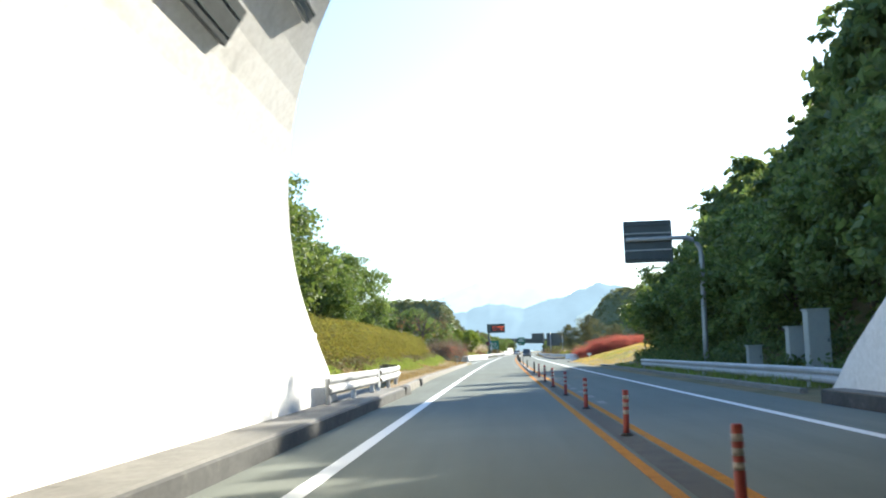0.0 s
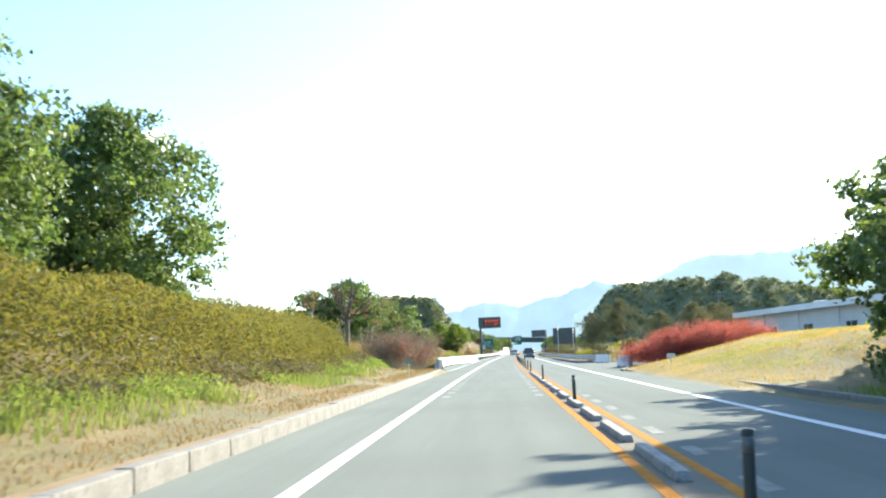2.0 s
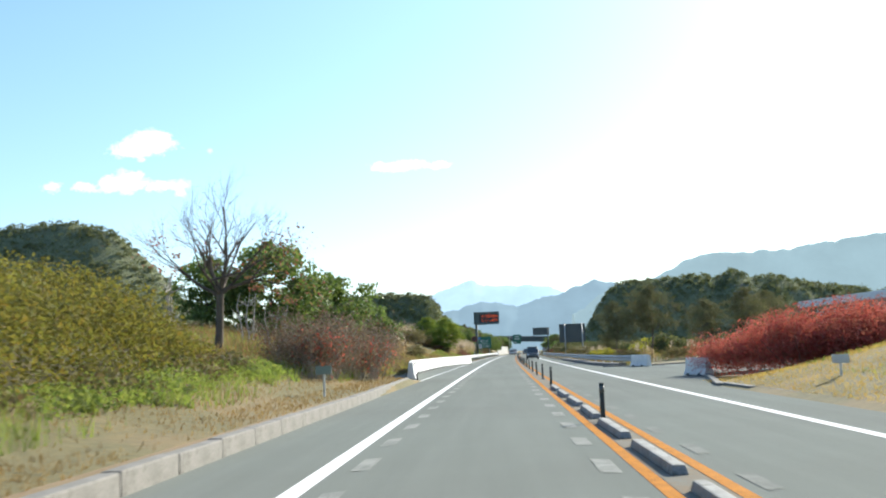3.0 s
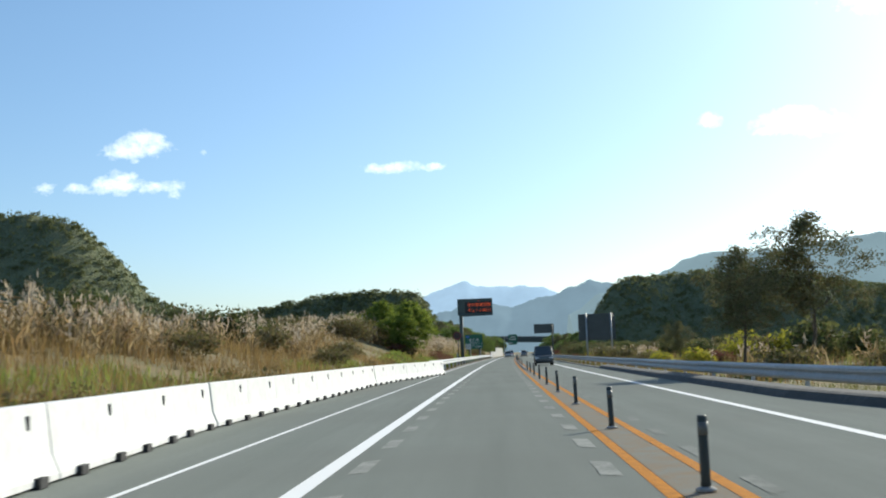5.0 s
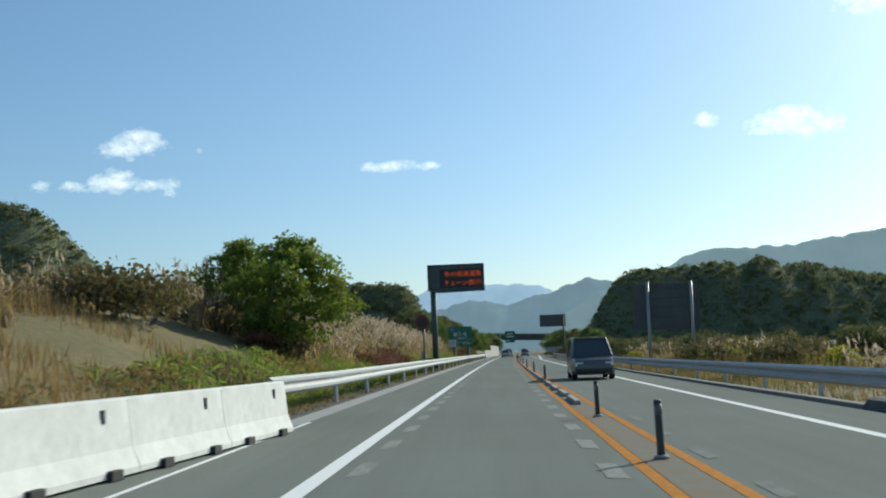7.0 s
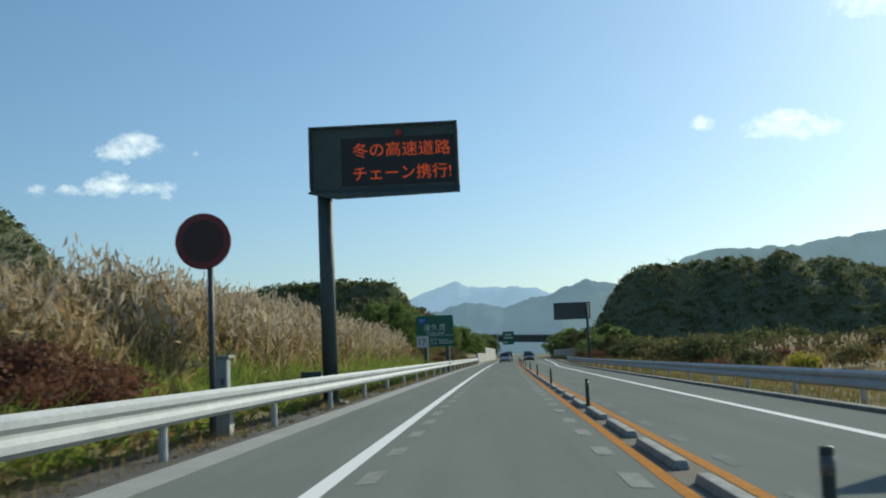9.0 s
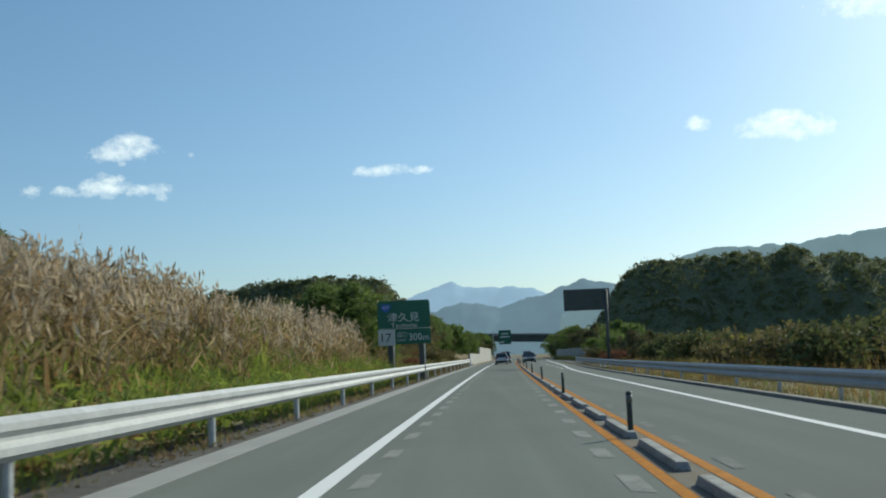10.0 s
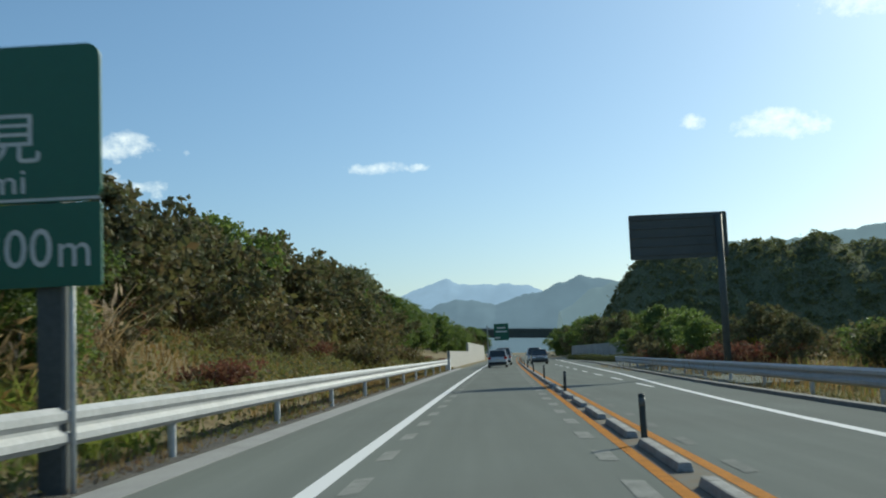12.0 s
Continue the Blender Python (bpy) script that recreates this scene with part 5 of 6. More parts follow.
rb = shrub("red_shrub", 3.6, 3.6, 2.5, 12000, 0.055, L_RED, 41, "spreading shrub in bright red autumn leaf", blobs=34, shell=0.95)
for i, (u, s, k) in enumerate(((9.5, 122, 0.86), (10.6, 120, 1.05), (12.0, 118.5, 1.16), (13.4, 117.0, 1.14), (14.5, 115.5, 0.95), (11.2, 117, 0.98), (12.6, 115.0, 0.95))):
    put(rb, u, s, s * 31, k, 0.05, fresh=i == 0)
def twiggy_shrub(seed, lab):
    """Many upright pale stems with thin faded leaves and some red ones."""
    rng = np.random.default_rng(seed)
    e = new("red_shrub")
    bm, tips = bmesh.new(), []
    for _ in range(46):
        a, q = rng.random() * 2 * math.pi, math.sqrt(rng.random())
        p = Vector((math.cos(a) * q * 0.8, math.sin(a) * q * 0.9, -0.1))
        d = Vector((math.cos(a) * 0.28 * q + rng.normal() * 0.10, math.sin(a) * 0.28 * q + rng.normal() * 0.10, 1))
        limb(bm, p, d, 1.05 + 0.45 * rng.random(), 0.014, 1, rng, 4, 0.0, tips, 0.45, 2)
    part("twig_clump", bm, PALE_BARK, e, "upright pale brown twigs")
    t = np.array([q[:] for q in tips])
    for nm, n, mat, size in (("faded_leaves", 3000, L_MAUVE, 0.055), ("red_leaves", 330, L_RED, 0.06), ("rust_leaves", 520, L_DULLRED, 0.055)):
        if nm == "red_leaves":
            near = t[np.argsort(np.linalg.norm(t - t[int(rng.integers(len(t)))], axis=1))[:len(t) // 4]]
        else:
            near = t
        c = near[rng.integers(0, len(near), n)] + rng.normal(size=(n, 3)) * np.array([0.14, 0.14, 0.24]) - np.array([0, 0, 0.15])
        v, f = leaf_quads(c, size, rng=rng)
        arrays(nm, v, f, mat, e)
    return tagged(e, lab, "shrub")


rl = twiggy_shrub(42, "twiggy upright shrub with thinning red autumn leaves")
for i, s in enumerate(np.arange(113.2, 123.4, 1.45)):
    put(rl, lerp(s, (113, 123), (-6.5, -5.7)) + 0.1 * math.sin(s), s, s * 47, 1.0 + 0.08 * math.sin(s * 2), 0.05, fresh=i == 0)
ys = shrub("yellow_shrub", 2.4, 2.4, 1.7, 1100, 0.14, L_YELLOW, 43, "yellow-green leafy shrub in rough grass")
bs = shrub("brown_shrub", 3.0, 3.0, 1.9, 980, 0.14, L_SHRUB, 44, "olive and brown tangled shrub")
gs = shrub("green_shrub", 3.0, 3.0, 2.2, 1500, 0.14, L_SHRUBGREEN, 45, "dark green leafy shrub")
rs = shrub("rust_shrub", 2.6, 2.6, 1.5, 1900, 0.085, L_DULLRED, 46, "rust-red shrub on the bank", shell=0.9)
fresh = {id(o): True for o in (ys, bs, gs, rs)}


def scatter(src, count, u0, u1, s0, s1, k0, k1, seed, keep=lambda u, s: True):
    r = random.Random(seed)
    done = 0
    while done < count:
        u, s = r.uniform(u0, u1), r.uniform(s0, s1)
        if not keep(u, s):
            continue
        put(src, u, s, r.uniform(0, 360), r.uniform(k0, k1), 0.08, fresh=fresh[id(src)])
        fresh[id(src)] = False
        done += 1


scatter(ys, 16, 9.8, 24, 170, 300, 0.5, 1.0, 1)
for u, s, k in ((17.0, 206, 1.3), (15.2, 199, 1.0), (18.5, 201, 1.2), (11.0, 192, 0.8), (13.0, 371, 1.1), (14.5, 330, 1.0)):
    put(ys, u, s, s * 13, k, 0.08, fresh=False)
scatter(bs, 32, 10.2, 30, 168, 330, 0.6, 1.15, 2)
scatter(gs, 30, 11.5, 30, 175, 360, 0.6, 1.2, 3)
scatter(rs, 14, 10.5, 22, 175, 360, 0.5, 0.9, 4)
scatter(bs, 26, -24, -9, 140, 232, 0.6, 1.1, 5)
scatter(gs, 12, -26, -13, 140, 215, 0.7, 1.25, 6)
scatter(rs, 3, -10, -7.5, 222, 240, 0.6, 0.8, 7)
scatter(rs, 20, -8.4, -6.3, 241, 257, 0.6, 0.9, 27)
scatter(bs, 30, -14, -8.2, 224, 336, 0.45, 0.8, 28)
scatter(bs, 34, -18, -7.2, 334, 420, 0.7, 1.2, 8)
scatter(gs, 20, -22, -9, 338, 430, 0.8, 1.6, 9)
scatter(rs, 10, -13, -6.8, 338, 440, 0.6, 1.0, 10)
scatter(ys, 4, -16, -9, 345, 420, 0.5, 0.8, 11)
scatter(gs, 24, 18, 60, 360, 520, 0.9, 1.8, 12)
scatter(bs, 14, 11, 30, 366, 460, 0.7, 1.2, 13)
scatter(gs, 26, 12, 26, 296, 372, 0.7, 1.3, 14)
scatter(bs, 26, 11.5, 24, 300, 380, 0.8, 1.4, 15)
scatter(rs, 8, 10.8, 14, 352, 400, 0.9, 1.3, 16)
for s in np.arange(398, 474, 2.6):
    put(gs, lerp(s, (398, 474), (11.6, 9.4)), s, s * 61, 0.42, 0.05, fresh=False, lab="low dark green shrub along the ramp")
bank_tree = tree("thicket_tree", 4.6, 2.4, 0.1, 4600, 0.16, L_OLIVE, 22, "tangled olive-brown tree hung with creepers", trunk=0.10, trunks=2, wild=0.6)
put(bank_tree, -14.0, 372.0, 0, 1.25)
for u, s, r, k in ((-9.5, 332.0, 45, 0.64), (-11.2, 330.5, 150, 0.55), (-8.2, 334.5, 260, 0.42)):
    put(round_tree, u, s, r, k, fresh=False, lab="dark green tree behind the exit sign")
for u, s, r, k in ((-9.6, 343.0, 20, 0.95), (-12.6, 374, 70, 1.35), (-13.6, 382, 150, 1.5), (-12.4, 391, 230, 1.4), (-13.8, 399, 310, 1.5), (-12.2, 408, 10, 1.35), (-14.5, 366, 100, 1.3)):
    put(bank_tree, u, s, r, k, fresh=False, lab="tangled green and brown tree on the bank")
for k_, s in enumerate(np.arange(338, 424, 3.1)):
    src = (bank_tree, bs, bank_tree, bs, clump, bs)[k_ % 6]
    put(src, -11.4 - 3.2 * abs(math.sin(s * 1.7)), s, s * 53, ((0.7 if s < 365 else 1.0) if src is not bs else 1.6) + 0.3 * abs(math.sin(s * 3.3)), fresh=False, lab="" if src is bs else "tangled green and brown tree on the bank")
for u, s, r, k in ((-17, 362, 10, 0.5), (-14.5, 374, 100, 0.42), (-12.6, 388, 200, 0.38)):
    put(bank_tree, u, s, r, k * 2.4, fresh=False, lab="green tree on the bank beyond the exit sign")

rnd = random.Random(17)
for s in np.arange(352, 446, 6.2):
    put(bank_tree if rnd.random() < 0.6 else clump, rnd.uniform(11.5, 15.5) + max(0, (s - 380) * 0.03), s, rnd.uniform(0, 360), rnd.uniform(0.45, 0.75), fresh=False, lab="dense olive and brown tree at the foot of the hill")


# trees closing the view on both sides of the far road
rnd = random.Random(29)
for k in range(30):
    s = 428 + 7.6 * k
    put((bank_tree, clump, round_tree)[k % 3], -rnd.uniform(9.5, 15) - max(0, (470 - s) * 0.02) - 0.02 * max(0, 640 - s), s, rnd.uniform(0, 360), rnd.uniform(1.0, 1.5) * (0.75 if k % 3 == 2 else 1.0), fresh=False, lab="dark green and brown tree beside the far road")
    put((clump, bank_tree, wood_b)[k % 3], rnd.uniform(13, 19) + lerp(s, (428, 480, 660), (6, 0, 0)), s + 12, rnd.uniform(0, 360), rnd.uniform(1.0, 1.5) * (0.8 if k % 3 == 2 else 1.0), fresh=False, lab="dark green tree at the foot of the far hill")


put(gs, -11.0, 64.0, 70, 0.6, 0.1, fresh=False, lab="small rounded shrub behind the hedge")


# ---- clipped hedge, grass and reeds ----
def sheet_points(n, u0, u1, s0, s1, rng):
    u, s = rng.uniform(u0, u1, n), rng.uniform(s0, s1, n)
    return u, s


def hedge(u0, u1, s0, s1, h, n, seed):
    rng = np.random.default_rng(seed)
    u, s = sheet_points(n, u0, u1, s0, s1, rng)
    across = (u - (u0 + u1) / 2) / ((u1 - u0) / 2)
    lump = np.array([noise.noise(Vector((a * 0.5, b * 0.32, 0.0))) for a, b in zip(u, s)])
    ends = np.clip(np.minimum(s - s0, s1 - s) / 5, 0.25, 1)
    top = h * np.sqrt(np.clip(1 - 0.75 * across ** 4, 0.05, 1)) * (1 + 0.22 * lump) * ends
    lift = rng.random(n) ** 0.33
    z = top * lift + rng.normal(size=n) * 0.05
    edge = rng.random(n) < 0.4
    u = np.where(edge, np.where(rng.random(n) < 0.75, u1, u0) + rng.normal(size=n) * 0.16 - 0.25 * lift * np.sign(across), u)
    z = np.where(edge, top * rng.random(n), z)
    g = np.array([ground_height(a, b) for a, b in zip(u, s)])
    pts = np.stack([u + s * s / (2 * RADIUS), s, g + z], 1)
    v, f = leaf_quads(pts, 0.062, rng=rng)
    ob = arrays("hedge", v, f, L_HEDGE)
    return tagged(ob, "long low olive-brown clipped hedge on the bank", "hedge", kind="stuff")


hedge(-10.8, -7.7, 31, 107, 2.0, 125000, 5)


def undergrowth(n, u0, u1, s0, s1, h, seed, cut, size, material, lab, aspect=1.6):
    """Low leafy weeds and suckers in broken patches."""
    u, s, rng = patchy(n, u0, u1, s0, s1, seed, cut, 0.45)
    k = np.array([0.45 + 0.9 * abs(noise.noise(Vector((a * 0.8, b * 0.7, seed)))) for a, b in zip(u, s)])
    g = np.array([ground_height(a, b) for a, b in zip(u, s)])
    pts = np.stack([u + s * s / (2 * RADIUS), s, g + h * k * rng.random(len(u)) ** 0.6], 1)
    v, f = leaf_quads(pts, size, aspect=aspect, rng=rng)
    return tagged(arrays("undergrowth", v, f, material), lab, "undergrowth", kind="stuff")


def blades(name, u, s, height, width, material, lab, cat, rng, lean=0.35, segs=1, droop=0.4):
    """Grass blades as narrow bent strips standing on the ground."""
    n = len(u)
    base = np.stack([u + s * s / (2 * RADIUS), s, np.array([ground_height(a, b) for a, b in zip(u, s)]) - 0.03], 1)
    a = rng.uniform(0, 2 * np.pi, n)
    side = np.stack([np.cos(a), np.sin(a), np.zeros(n)], 1) * (width * rng.uniform(0.6, 1.3, n))[:, None]
    b = rng.uniform(0, 2 * np.pi, n)
    fall = np.stack([np.cos(b), np.sin(b), np.zeros(n)], 1) * (height * lean * rng.random(n))[:, None]
    rows = []
    for k in range(segs + 1):
        t = k / segs
        c = base + fall * t ** 1.8
        c[:, 2] += height * (t - droop * 0.3 * t ** 3 * rng.random(n))
        w = side * (1 - 0.85 * t)
        rows += [c - w, c + w]
    v = np.stack(rows, 1)
    k = 2 * (segs + 1)
    idx = np.arange(n)[:, None] * k
    f = np.concatenate([idx + np.array([2 * j, 2 * j + 1, 2 * j + 3, 2 * j + 2]) for j in range(segs)], 0)
    return tagged(arrays(name, v.reshape(-1, 3), f, material), lab, cat, kind="stuff")


def patchy(n, u0, u1, s0, s1, seed, cut, scale=0.25, size=0.0):
    """Points kept where a slow noise is high, so that growth comes in patches."""
    rng = np.random.default_rng(seed)
    u, s = sheet_points(n, u0, u1, s0, s1, rng)
    k = np.array([noise.noise(Vector((a * scale, b * scale * 0.6, seed * 3.7))) for a, b in zip(u, s)]) + rng.normal(size=n) * 0.12
    return u[k > cut], s[k > cut], rng


def grass(n, u0, u1, s0, s1, seed, cut, h, material, lab, width=0.012, lean=0.5, name="grass"):
    u, s, rng = patchy(n, u0, u1, s0, s1, seed, cut)
    return blades(name, u, s, h * rng.uniform(0.5, 1.25, len(u)), width, material, lab, "grass", rng, lean)


undergrowth(15000, -7.9, -6.6, 31, 108, 0.7, 91, -0.1, 0.085, L_SHRUB, "brown twiggy growth along the foot of the hedge")
undergrowth(24000, -7.7, -6.2, 31, 112, 0.5, 92, 0.10, 0.055, L_GRASS, "fresh green weeds along the foot of the hedge")
undergrowth(14000, 9.9, 12.5, 24, 82, 1.2, 93, -0.15, 0.13, L_DARK, "dark leafy undergrowth below the wooded slope")
undergrowth(34000, -10.5, -5.6, 332, 425, 0.9, 94, -0.2, 0.085, L_SAGE, "grey-green weeds under the shrubs")
undergrowth(9000, -8.4, -6.4, 138, 216, 0.5, 95, 0.0, 0.09, L_SHRUB, "olive weeds behind the barrier blocks")
undergrowth(9000, -5.6, -4.7, 206, 420, 0.22, 99, 0.0, 0.05, L_SAGE, "small grey-green weeds in the gravel under the guard rail")
undergrowth(9000, -5.7, -4.6, 206, 420, 0.10, 100, -0.1, 0.06, L_MAUVE, "dead brown leaves and litter under the guard rail")
grass(13000, -7.6, -5.5, 30, 130, 61, 0.14, 0.34, L_GRASS, "tufts of green grass below the hedge", 0.014)
grass(30000, -7.2, -4.15, 40, 130, 62, -0.3, 0.10, L_STRAW, "short dry grass along the kerb", 0.014)
undergrowth(16000, -12.5, -6.4, 100, 130, 0.35, 96, -0.15, 0.05, L_GRASS, "green weeds among dry grass on the bank")
grass(12800, -14, -7.0, 104, 150, 63, -0.2, 0.5, L_STRAW, "dry pale grass on the bank", 0.016)
grass(19200, -14, -6.9, 134, 216, 64, -0.25, 0.55, L_STRAW, "dry grass behind the barrier blocks", 0.016)
grass(11200, -10, -6.8, 140, 216, 65, 0.05, 0.4, L_GRASS, "green grass behind the barrier blocks", 0.016)
grass(16000, -8.6, -5.2, 206, 333, 66, -0.1, 0.42, L_GRASS, "green grass below the reeds", 0.015, 0.9)
undergrowth(26000, -8.8, -5.4, 206, 334, 0.6, 97, -0.2, 0.06, L_GRASS, "green weeds and leafy grass below the reeds", 5.0)
undergrowth(16000, -8.6, -5.6, 206, 334, 0.55, 98, -0.05, 0.07, L_STRAW, "withered stalks among the weeds below the reeds", 3.6)
grass(20800, -6.4, -4.75, 206, 420, 67, -0.2, 0.22, L_STRAW, "dry grass behind the guard rail", 0.012)
grass(7200, -12, -5.2, 332, 430, 68, 0.1, 0.4, L_GRASS, "green weeds beneath the shrubs", 0.018)
grass(14400, -14, -5.4, 332, 430, 69, -0.1, 0.6, L_STRAW, "dry weeds beneath the shrubs", 0.018)
grass(60000, 7.0, 22, 84, 116, 70, -0.6, 0.10, L_MOWN, "mown orange-brown grass on the mound", 0.014, 1.4)
grass(22000, 8.6, 22, 88, 116, 75, -0.05, 0.13, L_GRASS, "mown yellow-green grass on the mound", 0.014, 1.4)
grass(7000, 8.1, 11.5, 30, 78, 71, -0.2, 0.35, L_GRASS, "dark grass below the wooded slope", 0.018)
grass(26000, 7.3, 10.5, 150, 400, 72, -0.3, 0.22, L_SAGE, "grey-green grass along the far verge", 0.014)
grass(12000, 6.95, 10.5, 204, 400, 76, -0.2, 0.22, L_STRAW, "dry yellow grass along the far verge", 0.014)
grass(19200, 8.2, 26, 164, 380, 73, -0.1, 0.8, L_STRAW, "tall dry grass beyond the far guard rail", 0.02)
grass(9600, 9, 26, 164, 380, 74, 0.05, 0.7, L_GRASS, "rough green grass beyond the far guard rail", 0.02)


def reeds(n, u0, u1, s0, s1, seed, cut, h, plume=0.16):
    u, s, rng = patchy(n // 12, u0, u1, s0, s1, seed, cut, 0.16)
    tall = np.array([1 + 0.38 * noise.noise(Vector((a * 0.22, b * 0.22, 9.0))) + 0.3 * noise.noise(Vector((a * 0.9, b * 0.9, 3.0))) for a, b in zip(u, s)]) * rng.uniform(0.8, 1.15, len(u))
    u, s = np.repeat(u, 12) + rng.normal(size=12 * len(u)) * 0.13, np.repeat(s, 12) + rng.normal(size=12 * len(s)) * 0.16
    hh = h * np.repeat(tall, 12) * rng.uniform(0.55, 1.05, len(u))
    blades("reeds", u, s, hh, 0.045, L_REED, "dense dry brown pampas reeds on the bank", "reeds", rng, 0.95, 3, 2.6)
    m = 2 * len(u)
    pick = rng.integers(0, len(u), m)
    g = np.array([ground_height(a, b) for a, b in zip(u, s)])
    lift = rng.random(m) ** 0.75
    pts = np.stack([u[pick] + s[pick] * s[pick] / (2 * RADIUS) + rng.normal(size=m) * 0.22, s[pick] + rng.normal(size=m) * 0.22, g[pick] + hh[pick] * lift * 0.95], 1)
    v, f = leaf_quads(pts, 0.07, -0.8, 5.5, rng)
    tagged(arrays("reed_leaves", v, f, L_REED), "dry straw-brown leaves hanging among the reeds", "reeds", kind="stuff")
    k = rng.random(len(u)) < plume
    u, s, hh = u[k], s[k], hh[k] * 1.05
    n = len(u)
    base = np.stack([u + s * s / (2 * RADIUS), s, np.array([ground_height(a, b) for a, b in zip(u, s)])], 1)
    top = base + np.stack([rng.normal(size=n) * 0.12, rng.normal(size=n) * 0.12, hh], 1)
    pts = np.repeat(top, 4, 0) + rng.normal(size=(4 * n, 3)) * np.array([0.05, 0.05, 0.12])
    v, f = leaf_quads(pts, 0.07, -3.0, 4.2, rng)
    tagged(arrays("reed_plumes", v, f, L_PLUME), "pale feathery plumes of pampas reeds", "reeds", kind="stuff")


reeds(29000, -17, -7.6, 226, 340, 81, -0.16, 1.75, 0.26)
reeds(9000, -22, -11, 150, 232, 82, -0.05, 1.4, 0.25)
reeds(2600, 11, 26, 170, 300, 83, 0.05, 1.15, 0.4)
reeds(2600, -9.4, -7.4, 226, 330, 84, 0.1, 1.3, 0.1)


def tufts(n, u0, u1, s0, s1, seed, cut, h, lab, material=L_GRASS):
    """Arching clumps of broad grass leaves."""
    u, s, rng = patchy(n, u0, u1, s0, s1, seed, cut, 0.3)
    k = np.repeat(rng.uniform(0.6, 1.3, len(u)), 22)
    u, s = np.repeat(u, 22) + rng.normal(size=22 * len(u)) * 0.09, np.repeat(s, 22) + rng.normal(size=22 * len(s)) * 0.09
    blades("grass_tufts", u, s, h * k * rng.uniform(0.5, 1.1, len(u)), 0.02, material, lab, "grass", rng, 1.1, 3, 2.8)


tufts(1300, -8.9, -5.8, 224, 335, 86, -0.15, 0.9, "arching tufts of bright green grass below the reeds")
tufts(150, -10.2, -7.8, 226, 334, 88, 0.1, 1.7, "tall arching clumps of green grass among the reeds")
tufts(260, -7.4, -6.0, 60, 128, 87, 0.1, 0.5, "arching tufts of green grass below the hedge")

# ---- hills ----
def ridge(name, y, depth, crest, rough, material, lab, cols=160, rows=22, clumps=0, csize=2.6, seed=1, toe=-4.0, grow=0.0):
    """A range of hills: a crest line over (x, height) summits and saddles, flanks broken by gullies."""
    xs = np.linspace(crest[0][0], crest[-1][0], cols)
    cx, ch = np.array([c[0] for c in crest], float), np.array([c[1] for c in crest], float)
    soft = (crest[-1][0] - crest[0][0]) / cols * 1.2

    def height(x, v):
        h = (np.interp(x, cx, ch) * 2 + np.interp(x - soft, cx, ch) + np.interp(x + soft, cx, ch)) / 4 + grow
        k = 1 - abs(v) ** 1.35
        z = toe + (h - toe) * k
        gully = noise.noise(Vector((x / (rough * 7), v * 1.1, seed))) + 0.5 * noise.noise(Vector((x / (rough * 2.6), v * 3.0, seed + 5)))
        fine = noise.noise(Vector((x / (rough * 1.0), v * 9.0, seed + 9)))
        lump = noise.noise(Vector((x / (rough * 3.3), v * 2.0, seed + 21)))
        return z + rough * gully * (1 - k) * 2.2 + rough * (0.30 * fine + 0.75 * lump) * max(0.25, k)

    vs = [(x + 0.5 * depth * 0.02 * math.sin(3 * v), y + v * depth, height(x, v)) for v in np.linspace(-1, 1, rows) for x in xs]
    fs = [(j * cols + i, j * cols + i + 1, (j + 1) * cols + i + 1, (j + 1) * cols + i) for j in range(rows - 1) for i in range(cols - 1)]
    ob = tagged(arrays(name, vs, fs, material, smooth=True), lab, "hill", kind="structure")
    if clumps:
        rng = np.random.default_rng(seed)
        x = rng.uniform(crest[0][0], crest[-1][0], clumps)
        v = rng.uniform(-1, 0.25, clumps)
        z = np.array([height(a, b) for a, b in zip(x, v)]) + rng.uniform(-0.45, 0.2, clumps) * csize
        c = np.stack([x, y + v * depth, z], 1)[z > 0]
        grow_ = np.repeat(rng.uniform(0.5, 1.7, len(c)) ** 1.5, 5)[:, None]
        pts = np.repeat(c, 5, 0) + rng.normal(size=(5 * len(c), 3)) * grow_ * csize * np.array([0.42, 0.42, 0.42])
        q, f = leaf_quads(pts, csize * 0.57, rng=rng, aspect=1.2)
        m = clumps // 9          # single larger crowns standing out of the canopy
        x, v = rng.uniform(crest[0][0], crest[-1][0], m), rng.uniform(-1, 0.1, m)
        z = np.array([height(a, b) for a, b in zip(x, v)])
        c = np.stack([x, y + v * depth, z + 0.1 * csize], 1)[z > 0]
        d = rng.normal(size=(len(c) * 34, 3))
        d /= np.linalg.norm(d, axis=1)[:, None]
        d[:, 2] = np.abs(d[:, 2]) * 1.1
        big = np.repeat(rng.uniform(0.7, 1.5, len(c)) * csize, 34)[:, None]
        q2, f2 = leaf_quads(np.repeat(c, 34, 0) + d * big * rng.uniform(0.75, 1.05, (len(d), 1)), csize * 0.55, rng=rng, aspect=1.3)
        q, f = np.concatenate([q, q2]), np.concatenate([f, f2 + len(q)])
        tagged(arrays("woodland", q, f, L_FAR), "dense dark woodland canopy on the hillside", "woodland", kind="stuff")
    return ob


